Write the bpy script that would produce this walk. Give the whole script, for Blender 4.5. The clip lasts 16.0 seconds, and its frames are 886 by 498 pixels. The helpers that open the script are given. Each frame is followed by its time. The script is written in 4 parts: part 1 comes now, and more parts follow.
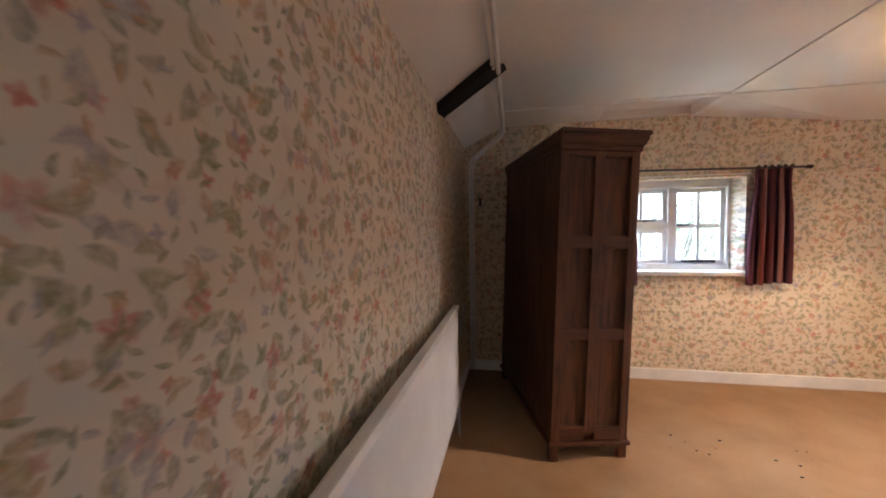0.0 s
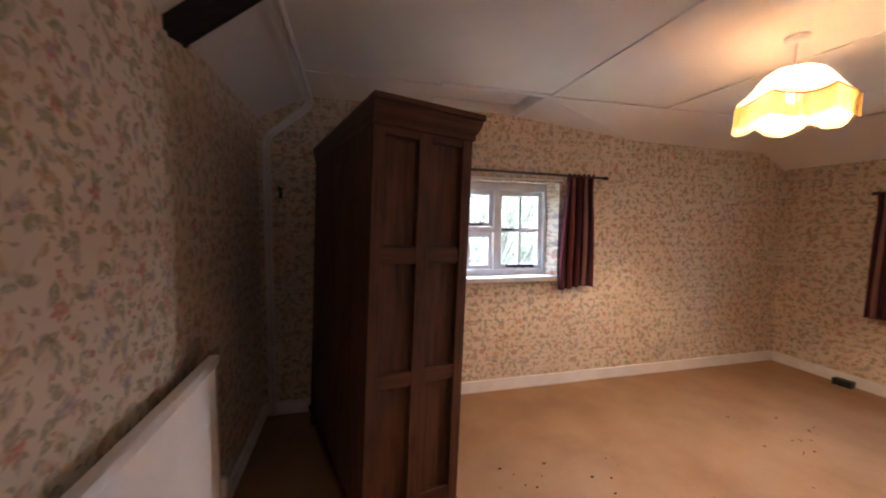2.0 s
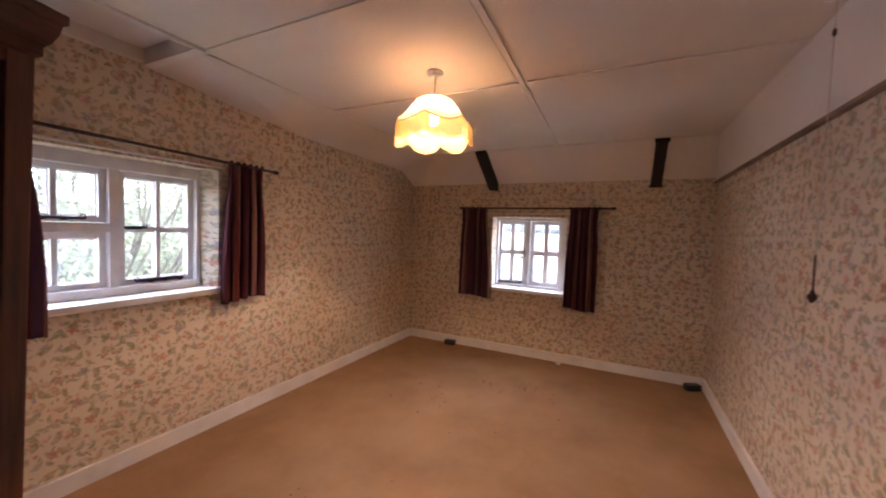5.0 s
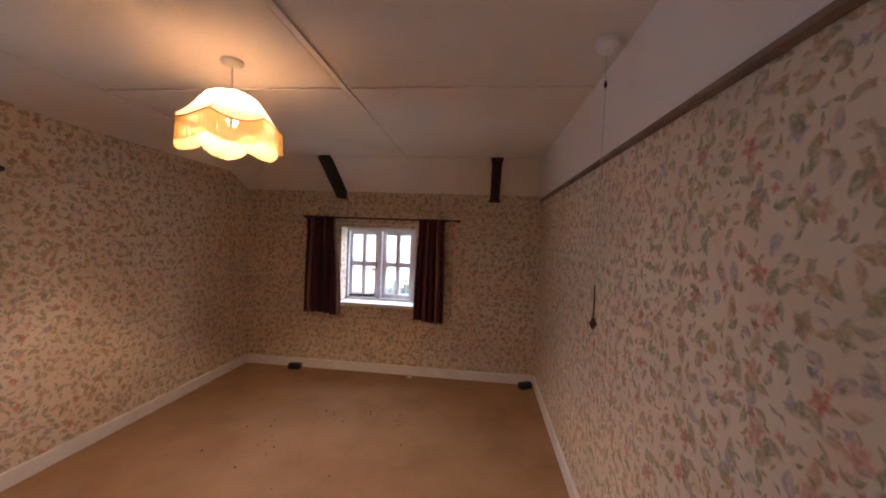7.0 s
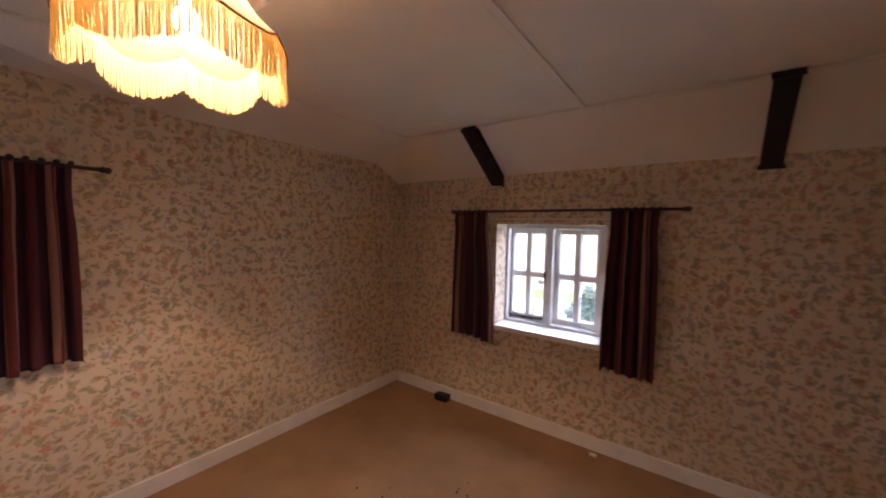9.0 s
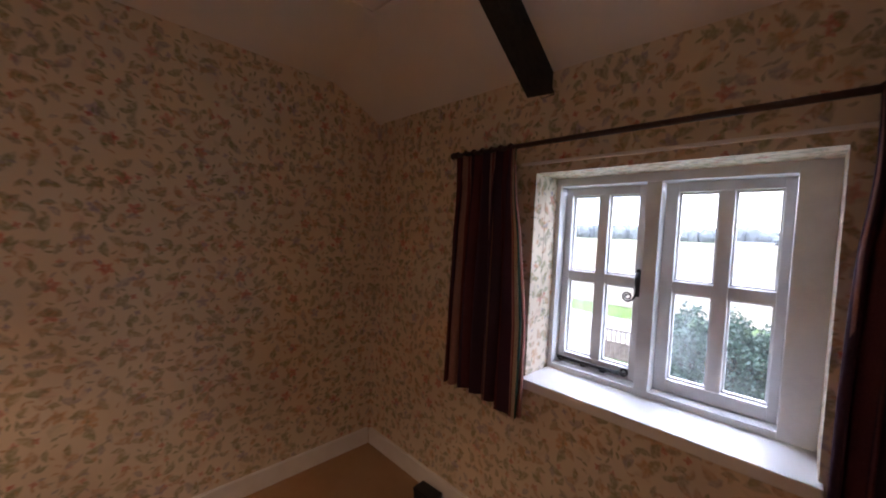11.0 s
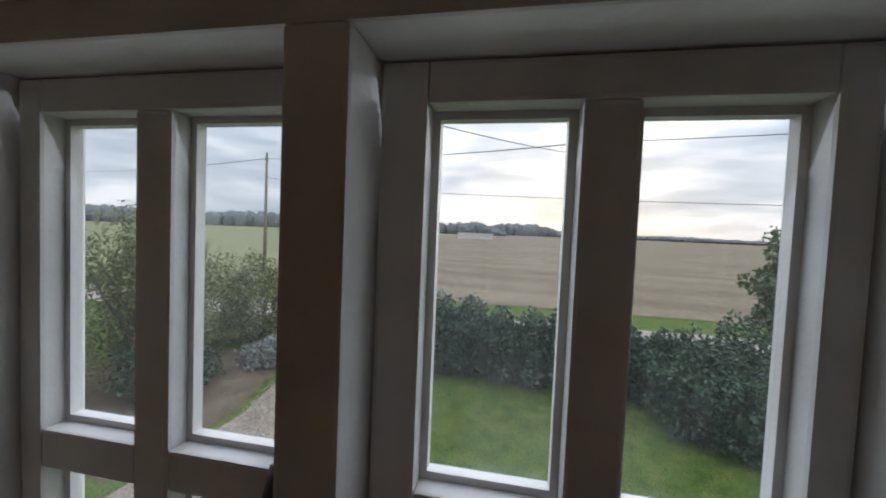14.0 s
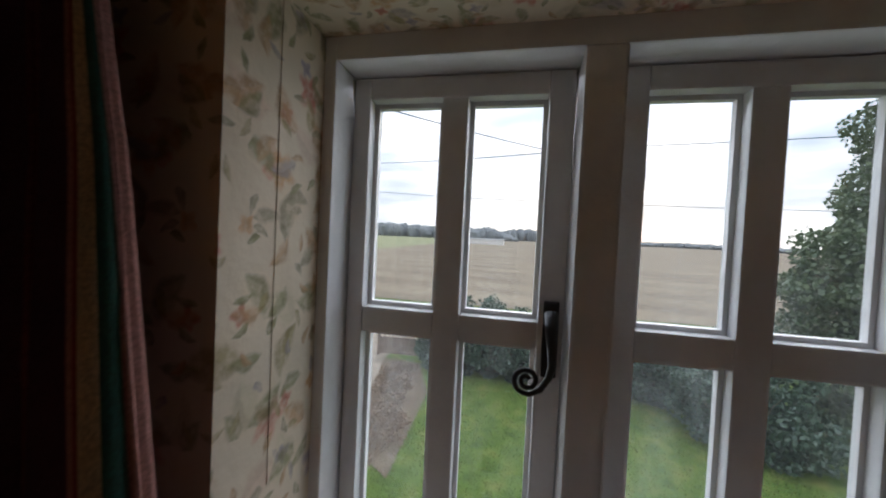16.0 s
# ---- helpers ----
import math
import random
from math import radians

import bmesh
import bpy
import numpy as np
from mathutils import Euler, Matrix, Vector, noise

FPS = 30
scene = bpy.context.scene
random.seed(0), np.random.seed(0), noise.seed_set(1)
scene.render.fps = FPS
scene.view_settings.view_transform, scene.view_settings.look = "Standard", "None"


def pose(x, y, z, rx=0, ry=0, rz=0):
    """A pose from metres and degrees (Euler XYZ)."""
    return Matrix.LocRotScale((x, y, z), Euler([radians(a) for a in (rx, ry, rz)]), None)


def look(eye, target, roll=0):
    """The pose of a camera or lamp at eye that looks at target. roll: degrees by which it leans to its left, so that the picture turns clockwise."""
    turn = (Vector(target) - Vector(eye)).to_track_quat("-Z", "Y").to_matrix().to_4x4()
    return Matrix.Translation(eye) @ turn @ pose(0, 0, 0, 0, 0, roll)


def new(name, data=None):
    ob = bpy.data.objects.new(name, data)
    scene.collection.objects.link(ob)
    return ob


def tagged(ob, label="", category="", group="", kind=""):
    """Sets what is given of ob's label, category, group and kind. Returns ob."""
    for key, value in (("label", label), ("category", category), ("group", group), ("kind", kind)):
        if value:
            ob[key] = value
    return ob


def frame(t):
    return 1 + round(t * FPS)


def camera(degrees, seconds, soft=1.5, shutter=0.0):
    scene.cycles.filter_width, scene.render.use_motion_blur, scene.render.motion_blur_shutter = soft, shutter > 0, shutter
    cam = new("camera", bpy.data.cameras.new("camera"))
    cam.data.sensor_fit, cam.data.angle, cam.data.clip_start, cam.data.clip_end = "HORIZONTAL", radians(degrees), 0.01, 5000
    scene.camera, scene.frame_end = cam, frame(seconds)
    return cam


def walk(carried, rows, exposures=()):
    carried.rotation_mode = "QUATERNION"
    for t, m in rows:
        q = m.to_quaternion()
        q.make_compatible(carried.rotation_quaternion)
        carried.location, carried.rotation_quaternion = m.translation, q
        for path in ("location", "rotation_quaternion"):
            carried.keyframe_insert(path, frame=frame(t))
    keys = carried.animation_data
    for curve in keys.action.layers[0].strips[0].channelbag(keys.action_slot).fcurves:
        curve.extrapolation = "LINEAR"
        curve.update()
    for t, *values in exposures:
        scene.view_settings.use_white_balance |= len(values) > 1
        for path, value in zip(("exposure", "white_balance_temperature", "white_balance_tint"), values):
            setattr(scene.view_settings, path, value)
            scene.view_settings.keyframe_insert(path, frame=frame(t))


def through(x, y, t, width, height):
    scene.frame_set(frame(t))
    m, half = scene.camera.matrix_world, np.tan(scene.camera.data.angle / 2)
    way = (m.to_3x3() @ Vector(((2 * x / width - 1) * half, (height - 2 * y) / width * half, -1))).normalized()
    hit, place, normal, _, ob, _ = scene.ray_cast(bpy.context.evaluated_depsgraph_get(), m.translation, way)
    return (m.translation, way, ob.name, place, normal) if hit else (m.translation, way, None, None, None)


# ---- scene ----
cam = camera(101.4, 16.0, soft=1.9, shutter=0.25)
PATH = [
    (0, (-4.552, -3.495, 1.398), (-4.93, -1.535, 1.282), -1.0),
    (0.5, (-4.488, -3.269, 1.398), (-4.861, -1.309, 1.263), -0.7),
    (1, (-4.436, -3.142, 1.375), (-4.759, -1.172, 1.25), -0.7),
    (1.5, (-4.407, -2.988, 1.386), (-4.348, -0.993, 1.267), 0.0),
    (2, (-4.371, -2.812, 1.448), (-3.879, -0.879, 1.297), 0.6),
    (2.5, (-4.315, -2.687, 1.459), (-3.498, -0.868, 1.303), 1.0),
    (3, (-4.223, -2.572, 1.449), (-3.205, -0.856, 1.312), 1.4),
    (3.5, (-4.128, -2.504, 1.447), (-3.055, -0.822, 1.32), 1.6),
    (4, (-4.111, -2.509, 1.437), (-2.922, -0.905, 1.319), 1.3),
    (4.5, (-4.158, -2.492, 1.434), (-2.577, -1.272, 1.316), 2.0),
    (5, (-4.192, -2.498, 1.429), (-2.397, -1.62, 1.331), 2.0),
    (5.2, (-4.217, -2.483, 1.452), (-2.362, -1.744, 1.349), 2.2),
    (7.3, (-3.782, -2.697, 1.61), (-1.795, -2.481, 1.541), 2.1),
    (7.5, (-3.677, -2.669, 1.64), (-1.699, -2.39, 1.555), 1.6),
    (8, (-3.345, -2.639, 1.591), (-1.403, -2.167, 1.513), 2.1),
    (8.5, (-3.011, -2.579, 1.588), (-1.152, -1.847, 1.492), 1.8),
    (9, (-2.685, -2.538, 1.579), (-1.079, -1.352, 1.464), 1.1),
    (9.2, (-2.583, -2.493, 1.552), (-1.047, -1.217, 1.437), 1.0),
    (11.3, (-1.061, -1.82, 1.354), (0.351, -0.406, 1.261), 2.6),
    (11.5, (-0.905, -1.778, 1.347), (0.565, -0.425, 1.261), 2.1),
    (12, (-0.525, -1.685, 1.327), (1.157, -0.61, 1.21), 1.9),
    (12.5, (-0.283, -1.658, 1.347), (1.527, -0.812, 1.255), 2.1),
    (13, (-0.142, -1.633, 1.394), (1.74, -0.963, 1.301), 2.4),
    (13.5, (-0.067, -1.636, 1.422), (1.865, -1.122, 1.346), 2.5),
    (14, (-0.035, -1.624, 1.445), (1.931, -1.265, 1.366), 2.4),
    (14.5, (-0.04, -1.561, 1.457), (1.933, -1.243, 1.378), 2.3),
    (15, (-0.075, -1.45, 1.443), (1.897, -1.129, 1.36), 2.4),
    (15.5, (-0.154, -1.379, 1.401), (1.815, -1.034, 1.33), 2.7),
    (16, (-0.286, -1.393, 1.336), (1.668, -0.973, 1.283), 2.8),
]
walk(cam, [(t, look(eye, target, roll)) for t, eye, target, roll in PATH],
     exposures=[(0.0, 2.35, 5550, 16), (1.5, 2.15, 5700, 22), (3.0, 1.5, 5850, 28), (5.0, 1.45, 6100, 33), (7.5, 1.08, 6000, 31), (9.2, 0.98, 6000, 31), (10.5, 0.7, 5900, 28), (11.3, 0.6, 5850, 27), (12.0, -0.15, 5700, 21), (12.6, -1.55, 6200, 17), (14.0, -1.7, 6600, 17), (15.0, -1.6, 6900, 20), (16.0, -1.25, 6500, 19)])

# ---- world, sun, lamp ----
world = bpy.data.worlds.new("overcast_sky")
scene.world = world
world.use_nodes = True
wn = world.node_tree
for n in list(wn.nodes):
    wn.nodes.remove(n)


def node(nt, kind, **values):
    n = nt.nodes.new(kind)
    for key, value in values.items():
        if key.startswith("i_"):
            slot = key[2:].replace("_", " ")
            n.inputs[int(slot) if slot.isdigit() else slot].default_value = value
    return n


def ramp(nt, fac, stops, constant=False):
    r = nt.nodes.new("ShaderNodeValToRGB")
    r.color_ramp.interpolation = "CONSTANT" if constant else "LINEAR"
    els = r.color_ramp.elements
    while len(els) < len(stops):
        els.new(0.5)
    for el, (p, c) in zip(els, stops):
        el.position = p
        el.color = (*c, 1) if not isinstance(c, (int, float)) else (c, c, c, 1)
    nt.links.new(fac, r.inputs["Fac"])
    return r.outputs["Color"]


def math_node(nt, op, a, b=None, c=None, clamp=False):
    n = nt.nodes.new("ShaderNodeMath")
    n.operation, n.use_clamp = op, clamp
    for i, v in enumerate((a, b, c)):
        if v is None:
            continue
        if isinstance(v, (int, float)):
            n.inputs[i].default_value = v
        else:
            nt.links.new(v, n.inputs[i])
    return n.outputs[0]


def mix(nt, fac, a, b, blend="MIX"):
    n = nt.nodes.new("ShaderNodeMix")
    n.data_type, n.blend_type = "RGBA", blend
    for slot, v in ((0, fac), (6, a), (7, b)):
        if isinstance(v, (int, float)):
            n.inputs[slot].default_value = v
        elif isinstance(v, tuple):
            n.inputs[slot].default_value = (*v, 1)
        else:
            nt.links.new(v, n.inputs[slot])
    return n.outputs[2]


SUN_EL, SUN_AZ = radians(10), radians(100)
sky = wn.nodes.new("ShaderNodeTexSky")
sky.sky_type, sky.sun_disc, sky.sun_elevation, sky.sun_rotation = "NISHITA", False, SUN_EL, SUN_AZ
sky_co = wn.nodes.new("ShaderNodeTexCoord")
sky_map = wn.nodes.new("ShaderNodeMapping")
sky_map.inputs["Scale"].default_value = (2.2, 2.2, 9.0)
wn.links.new(sky_co.outputs["Generated"], sky_map.inputs["Vector"])
cloud = node(wn, "ShaderNodeTexNoise", i_Scale=1.6, i_Detail=6.0, i_Roughness=0.55)
wn.links.new(sky_map.outputs["Vector"], cloud.inputs["Vector"])
veil = ramp(wn, cloud.outputs["Fac"], [(0.36, (9.0, 11.0, 13.5)), (0.5, (14.5, 16.0, 18.0)), (0.60, (21.0, 21.8, 22.8))])
# an overcast sky is brighter overhead than at its rim
up = wn.nodes.new("ShaderNodeSeparateXYZ")
wn.links.new(sky_co.outputs["Generated"], up.inputs[0])
veil = mix(wn, 1.0, veil, ramp(wn, up.outputs[2], [(0.0, 1.0), (0.18, 1.05), (0.45, 1.9), (0.9, 2.6)]), "MULTIPLY")
sky_mix = mix(wn, 0.80, sky.outputs["Color"], veil)
sky_bg = node(wn, "ShaderNodeBackground", i_Strength=0.19)
wn.links.new(sky_mix, sky_bg.inputs["Color"])
wn.links.new(sky_bg.outputs[0], wn.nodes.new("ShaderNodeOutputWorld").inputs["Surface"])

sun = new("sun", bpy.data.lights.new("sun", "SUN"))
sun.data.energy, sun.data.angle, sun.data.color = 4.0, radians(54), (1.0, 0.95, 0.88)
sun.matrix_basis = look((30, -5.3, 5.4), (0, 0, 0))

LAMP = (-2.335, -1.503)
bulb_light = new("bulb_light", bpy.data.lights.new("bulb_light", "POINT"))
bulb_light.data.energy, bulb_light.data.color, bulb_light.data.shadow_soft_size = 21.0, (1.0, 0.67, 0.37), 0.022
bulb_light.location = (*LAMP, 2.092)


def window_daylight(name, place, turn, width, height, power, spread):
    """Lamp added outside a window opening to boost the sky's light, falling slightly downwards."""
    lamp = new(name, bpy.data.lights.new(name, "AREA"))
    lamp.data.shape, lamp.data.size, lamp.data.size_y = "RECTANGLE", width, height
    lamp.data.energy, lamp.data.color, lamp.data.spread = power, (0.80, 0.91, 1.0), radians(spread)
    lamp.matrix_basis = look(place, (place[0] + turn[0], place[1] + turn[1], place[2] - 0.40))


window_daylight("daylight_fill_east", (0.40, -1.49, 1.20), (-1, 0), 0.80, 0.80, 3.2, 150)
window_daylight("daylight_fill_north", (-3.145, 0.40, 1.38), (0, -1), 0.95, 0.75, 5.0, 140)


# ---- materials ----
def material(name, colour, rough=0.6, metal=0.0, spec=0.5):
    m = bpy.data.materials.new(name)
    m.use_nodes = True
    nt = m.node_tree
    b = nt.nodes["Principled BSDF"]
    b.inputs["Base Color"].default_value = (*colour, 1)
    b.inputs["Roughness"].default_value = rough
    b.inputs["Metallic"].default_value = metal
    b.inputs["Specular IOR Level"].default_value = spec
    return m, nt, b


def place(nt, scale=(1, 1, 1), rot=(0, 0, 0)):
    g = nt.nodes.new("ShaderNodeNewGeometry")
    mp = nt.nodes.new("ShaderNodeMapping")
    mp.inputs["Scale"].default_value = scale
    mp.inputs["Rotation"].default_value = rot
    nt.links.new(g.outputs["Position"], mp.inputs["Vector"])
    return mp.outputs["Vector"]


def noise_fac(nt, vec, scale, detail=4.0, rough=0.55):
    n = node(nt, "ShaderNodeTexNoise", i_Scale=scale, i_Detail=detail, i_Roughness=rough)
    nt.links.new(vec, n.inputs["Vector"])
    return n.outputs["Fac"]


def bump(nt, b, height, strength=0.3, distance=0.01):
    n = node(nt, "ShaderNodeBump", i_Strength=strength, i_Distance=distance)
    nt.links.new(height, n.inputs["Height"])
    nt.links.new(n.outputs[0], b.inputs["Normal"])


def rough_paint(name, dark, light, rough=0.6, big=1.5, fine=60, relief=0.25, dist=0.004):
    m, nt, b = material(name, light, rough)
    v = place(nt)
    c = ramp(nt, noise_fac(nt, v, big, 5), [(0.3, dark), (0.62, light)])
    nt.links.new(c, b.inputs["Base Color"])
    bump(nt, b, noise_fac(nt, v, fine, 3), relief, dist)
    return m


def wallpaper_material():
    """Cream paper printed with scattered leaves and small faded flowers."""
    m, nt, b = material("floral_wallpaper", (0.78, 0.66, 0.52), 0.75)
    g = nt.nodes.new("ShaderNodeNewGeometry")
    p = nt.nodes.new("ShaderNodeSeparateXYZ")
    nt.links.new(g.outputs["Position"], p.inputs[0])
    nrm = nt.nodes.new("ShaderNodeSeparateXYZ")
    nt.links.new(g.outputs["Normal"], nrm.inputs[0])
    flat = math_node(nt, "GREATER_THAN", math_node(nt, "ABSOLUTE", nrm.outputs[2]), 0.6)
    u = math_node(nt, "ADD", p.outputs[0], p.outputs[1])
    w = math_node(nt, "SUBTRACT", p.outputs[0], p.outputs[1])
    v = math_node(nt, "ADD", p.outputs[2], math_node(nt, "MULTIPLY", flat, w))
    uv = nt.nodes.new("ShaderNodeCombineXYZ")
    nt.links.new(u, uv.inputs[0])
    nt.links.new(v, uv.inputs[1])
    uv = uv.outputs[0]
    wob = node(nt, "ShaderNodeTexNoise", i_Scale=55.0, i_Detail=2.0)
    nt.links.new(uv, wob.inputs["Vector"])
    wv = nt.nodes.new("ShaderNodeVectorMath")
    wv.operation = "MULTIPLY_ADD"
    nt.links.new(wob.outputs["Color"], wv.inputs[0])
    wv.inputs[1].default_value = (0.010, 0.010, 0)
    nt.links.new(uv, wv.inputs[2])
    uvw = wv.outputs[0]

    def motifs(scale, length, width, shift, keep, petals=0):
        """One leaf-shaped stroke, or one flower of so many petals, in each cell, turned at random; its mask, its hue and its inner shading."""
        mv = nt.nodes.new("ShaderNodeMapping")
        mv.inputs["Location"].default_value = (shift, shift * 0.7, 0)
        nt.links.new(uvw, mv.inputs["Vector"])
        vo = node(nt, "ShaderNodeTexVoronoi", i_Scale=scale, i_Randomness=0.8)
        vo.voronoi_dimensions = "2D"
        nt.links.new(mv.outputs[0], vo.inputs["Vector"])
        d = nt.nodes.new("ShaderNodeVectorMath")
        d.operation = "SUBTRACT"
        nt.links.new(mv.outputs[0], d.inputs[0])
        nt.links.new(vo.outputs["Position"], d.inputs[1])
        rnd = nt.nodes.new("ShaderNodeSeparateColor")
        nt.links.new(vo.outputs["Color"], rnd.inputs[0])
        rot = nt.nodes.new("ShaderNodeVectorRotate")
        rot.rotation_type = "Z_AXIS"
        nt.links.new(d.outputs[0], rot.inputs["Vector"])
        nt.links.new(math_node(nt, "MULTIPLY", rnd.outputs[0], 6.283), rot.inputs["Angle"])
        q = nt.nodes.new("ShaderNodeSeparateXYZ")
        nt.links.new(rot.outputs[0], q.inputs[0])
        if petals:
            rad = math_node(nt, "SQRT", math_node(nt, "ADD", math_node(nt, "MULTIPLY", q.outputs[0], q.outputs[0]), math_node(nt, "MULTIPLY", q.outputs[1], q.outputs[1])))
            lobe = math_node(nt, "COSINE", math_node(nt, "MULTIPLY", math_node(nt, "ARCTAN2", q.outputs[1], q.outputs[0]), petals))
            reach = math_node(nt, "ADD", length * 0.82, math_node(nt, "MULTIPLY", lobe, length * 0.2))
            e = math_node(nt, "DIVIDE", rad, reach)
            inner = math_node(nt, "MULTIPLY", math_node(nt, "SUBTRACT", 0.62, e), 2.6, clamp=True)
            soft = 0.35
        else:
            a = math_node(nt, "MULTIPLY", q.outputs[0], 1 / length)
            bend = math_node(nt, "MULTIPLY", math_node(nt, "MULTIPLY", a, a), width * 0.6)
            c = math_node(nt, "MULTIPLY", math_node(nt, "ADD", q.outputs[1], bend), 1 / width)
            e = math_node(nt, "ADD", math_node(nt, "MULTIPLY", a, a), math_node(nt, "ABSOLUTE", c))
            inner = math_node(nt, "GREATER_THAN", c, 0.06)
            soft = 0.45
        inside = math_node(nt, "MULTIPLY", math_node(nt, "SUBTRACT", 1.0, e), 1 / soft, clamp=True)
        pick = math_node(nt, "LESS_THAN", rnd.outputs[1], keep)
        return math_node(nt, "MULTIPLY", inside, pick), rnd.outputs[2], inner

    col = ramp(nt, noise_fac(nt, uv, 2.2, 4), [(0.3, (0.70, 0.60, 0.455)), (0.65, (0.79, 0.70, 0.565))])
    greens = [(0.0, (0.26, 0.27, 0.12)), (0.26, (0.40, 0.34, 0.16)), (0.48, (0.34, 0.31, 0.20)), (0.64, (0.56, 0.35, 0.18)), (0.88, (0.42, 0.38, 0.38))]
    pinks = [(0.0, (0.58, 0.17, 0.12)), (0.35, (0.68, 0.33, 0.25)), (0.62, (0.64, 0.38, 0.18)), (0.82, (0.40, 0.35, 0.44))]
    washes = [(0.0, (0.74, 0.55, 0.45)), (0.4, (0.62, 0.58, 0.40)), (0.7, (0.74, 0.62, 0.44))]
    wash = noise_fac(nt, uv, 75, 3)
    for scale, length, width, shift, keep, petals, cols, amount in (
            (9.0, 0.040, 0.026, 0.31, 0.60, 0, washes, 0.55), (7.5, 0.032, 0.0, 0.9, 0.62, 5, pinks, 0.9),
            (14.0, 0.015, 0.0, 2.2, 0.55, 4, pinks, 0.9),
            (12.5, 0.036, 0.019, 1.1, 0.86, 0, greens, 0.80), (17.0, 0.027, 0.013, 3.7, 0.78, 0, greens, 0.80),
            (28.0, 0.016, 0.0062, 5.3, 0.62, 0, greens, 0.85)):
        mask, r, inner = motifs(scale, length, width, shift, keep, petals)
        mottled = math_node(nt, "MULTIPLY", mask, ramp(nt, wash, [(0.32, 0.40), (0.58, 1.0)]))
        ink = ramp(nt, r, cols, True)
        ink = mix(nt, math_node(nt, "MULTIPLY", inner, 0.45), ink, mix(nt, 1.0, ink, (0.55, 0.5, 0.45), "MULTIPLY"))
        col = mix(nt, math_node(nt, "MULTIPLY", mottled, amount), col, ink)
    stain = ramp(nt, noise_fac(nt, uv, 0.9, 6, 0.65), [(0.42, 0.0), (0.72, 0.35)])
    col = mix(nt, stain, col, (0.58, 0.45, 0.32))
    nt.links.new(col, b.inputs["Base Color"])
    bump(nt, b, noise_fac(nt, place(nt), 7, 5), 0.35, 0.02)
    return m


def carpet_material():
    m, nt, b = material("tan_carpet", (0.48, 0.29, 0.14), 0.95, spec=0.1)
    v = place(nt)
    c = ramp(nt, noise_fac(nt, v, 2.0, 6, 0.6), [(0.25, (0.34, 0.205, 0.108)), (0.5, (0.45, 0.285, 0.155)), (0.72, (0.52, 0.345, 0.20))])
    pile = noise_fac(nt, v, 260, 2)
    c = mix(nt, ramp(nt, pile, [(0.3, 0.45), (0.7, 0.0)]), c, (0.25, 0.14, 0.06))
    spots = ramp(nt, noise_fac(nt, v, 9.0, 3), [(0.71, 0.0), (0.77, 0.35)])
    c = mix(nt, spots, c, (0.22, 0.13, 0.06))
    nt.links.new(c, b.inputs["Base Color"])
    bump(nt, b, pile, 0.6, 0.006)
    return m


def wood_material(name, dark, light, rough, along, scale=14.0):
    """Grain that runs along one axis."""
    m, nt, b = material(name, light, rough)
    s = [scale] * 3
    s[along] = scale * 0.07
    co = nt.nodes.new("ShaderNodeTexCoord")
    mp = nt.nodes.new("ShaderNodeMapping")
    mp.inputs["Scale"].default_value = s
    nt.links.new(co.outputs["Object"], mp.inputs["Vector"])
    f = noise_fac(nt, mp.outputs[0], 3.0, 7, 0.65)
    c = ramp(nt, f, [(0.28, dark), (0.5, tuple((p + q) / 2 for p, q in zip(dark, light))), (0.72, light)])
    worn = ramp(nt, noise_fac(nt, co.outputs["Object"], 3.5, 4), [(0.45, 0.0), (0.75, 0.35)])
    c = mix(nt, worn, c, tuple(min(1, q * 1.5) for q in light))
    nt.links.new(c, b.inputs["Base Color"])
    r = ramp(nt, f, [(0.3, rough + 0.12), (0.7, rough - 0.04)])
    nt.links.new(r, b.inputs["Roughness"])
    bump(nt, b, f, 0.25, 0.003)
    return m


def curtain_material(name):
    """Woven stripes, across the cloth's width."""
    m, nt, b = material(name, (0.2, 0.05, 0.06), 0.9, spec=0.15)
    uv = nt.nodes.new("ShaderNodeUVMap")
    sx = nt.nodes.new("ShaderNodeSeparateXYZ")
    nt.links.new(uv.outputs[0], sx.inputs[0])
    f = math_node(nt, "FRACT", math_node(nt, "MULTIPLY", sx.outputs[0], 2.5))
    # cream and rose are woven stripes, paled to imitate daylight on the leading edge
    plum, wine, navy, green, cream, rose = ((0.18, 0.055, 0.068), (0.27, 0.072, 0.070), (0.09, 0.042, 0.070), (0.04, 0.13, 0.10), (0.74, 0.60, 0.43), (0.58, 0.30, 0.26))
    c = ramp(nt, f, [(0.0, wine), (0.12, plum), (0.26, rose), (0.36, green), (0.41, (0.16, 0.16, 0.11)), (0.45, green), (0.50, cream), (0.58, wine), (0.63, (0.50, 0.25, 0.22)), (0.70, navy), (0.86, plum)], True)
    weave = noise_fac(nt, place(nt), 320, 2)
    c = mix(nt, ramp(nt, weave, [(0.35, 0.4), (0.65, 0.0)]), c, (0.03, 0.015, 0.02))
    nt.links.new(c, b.inputs["Base Color"])
    bump(nt, b, weave, 0.4, 0.002)
    tr = node(nt, "ShaderNodeBsdfTranslucent")
    nt.links.new(c, tr.inputs["Color"])
    ms = node(nt, "ShaderNodeMixShader", i_Fac=0.34)
    nt.links.new(b.outputs[0], ms.inputs[1])
    nt.links.new(tr.outputs[0], ms.inputs[2])
    nt.links.new(ms.outputs[0], nt.nodes["Material Output"].inputs["Surface"])
    return m


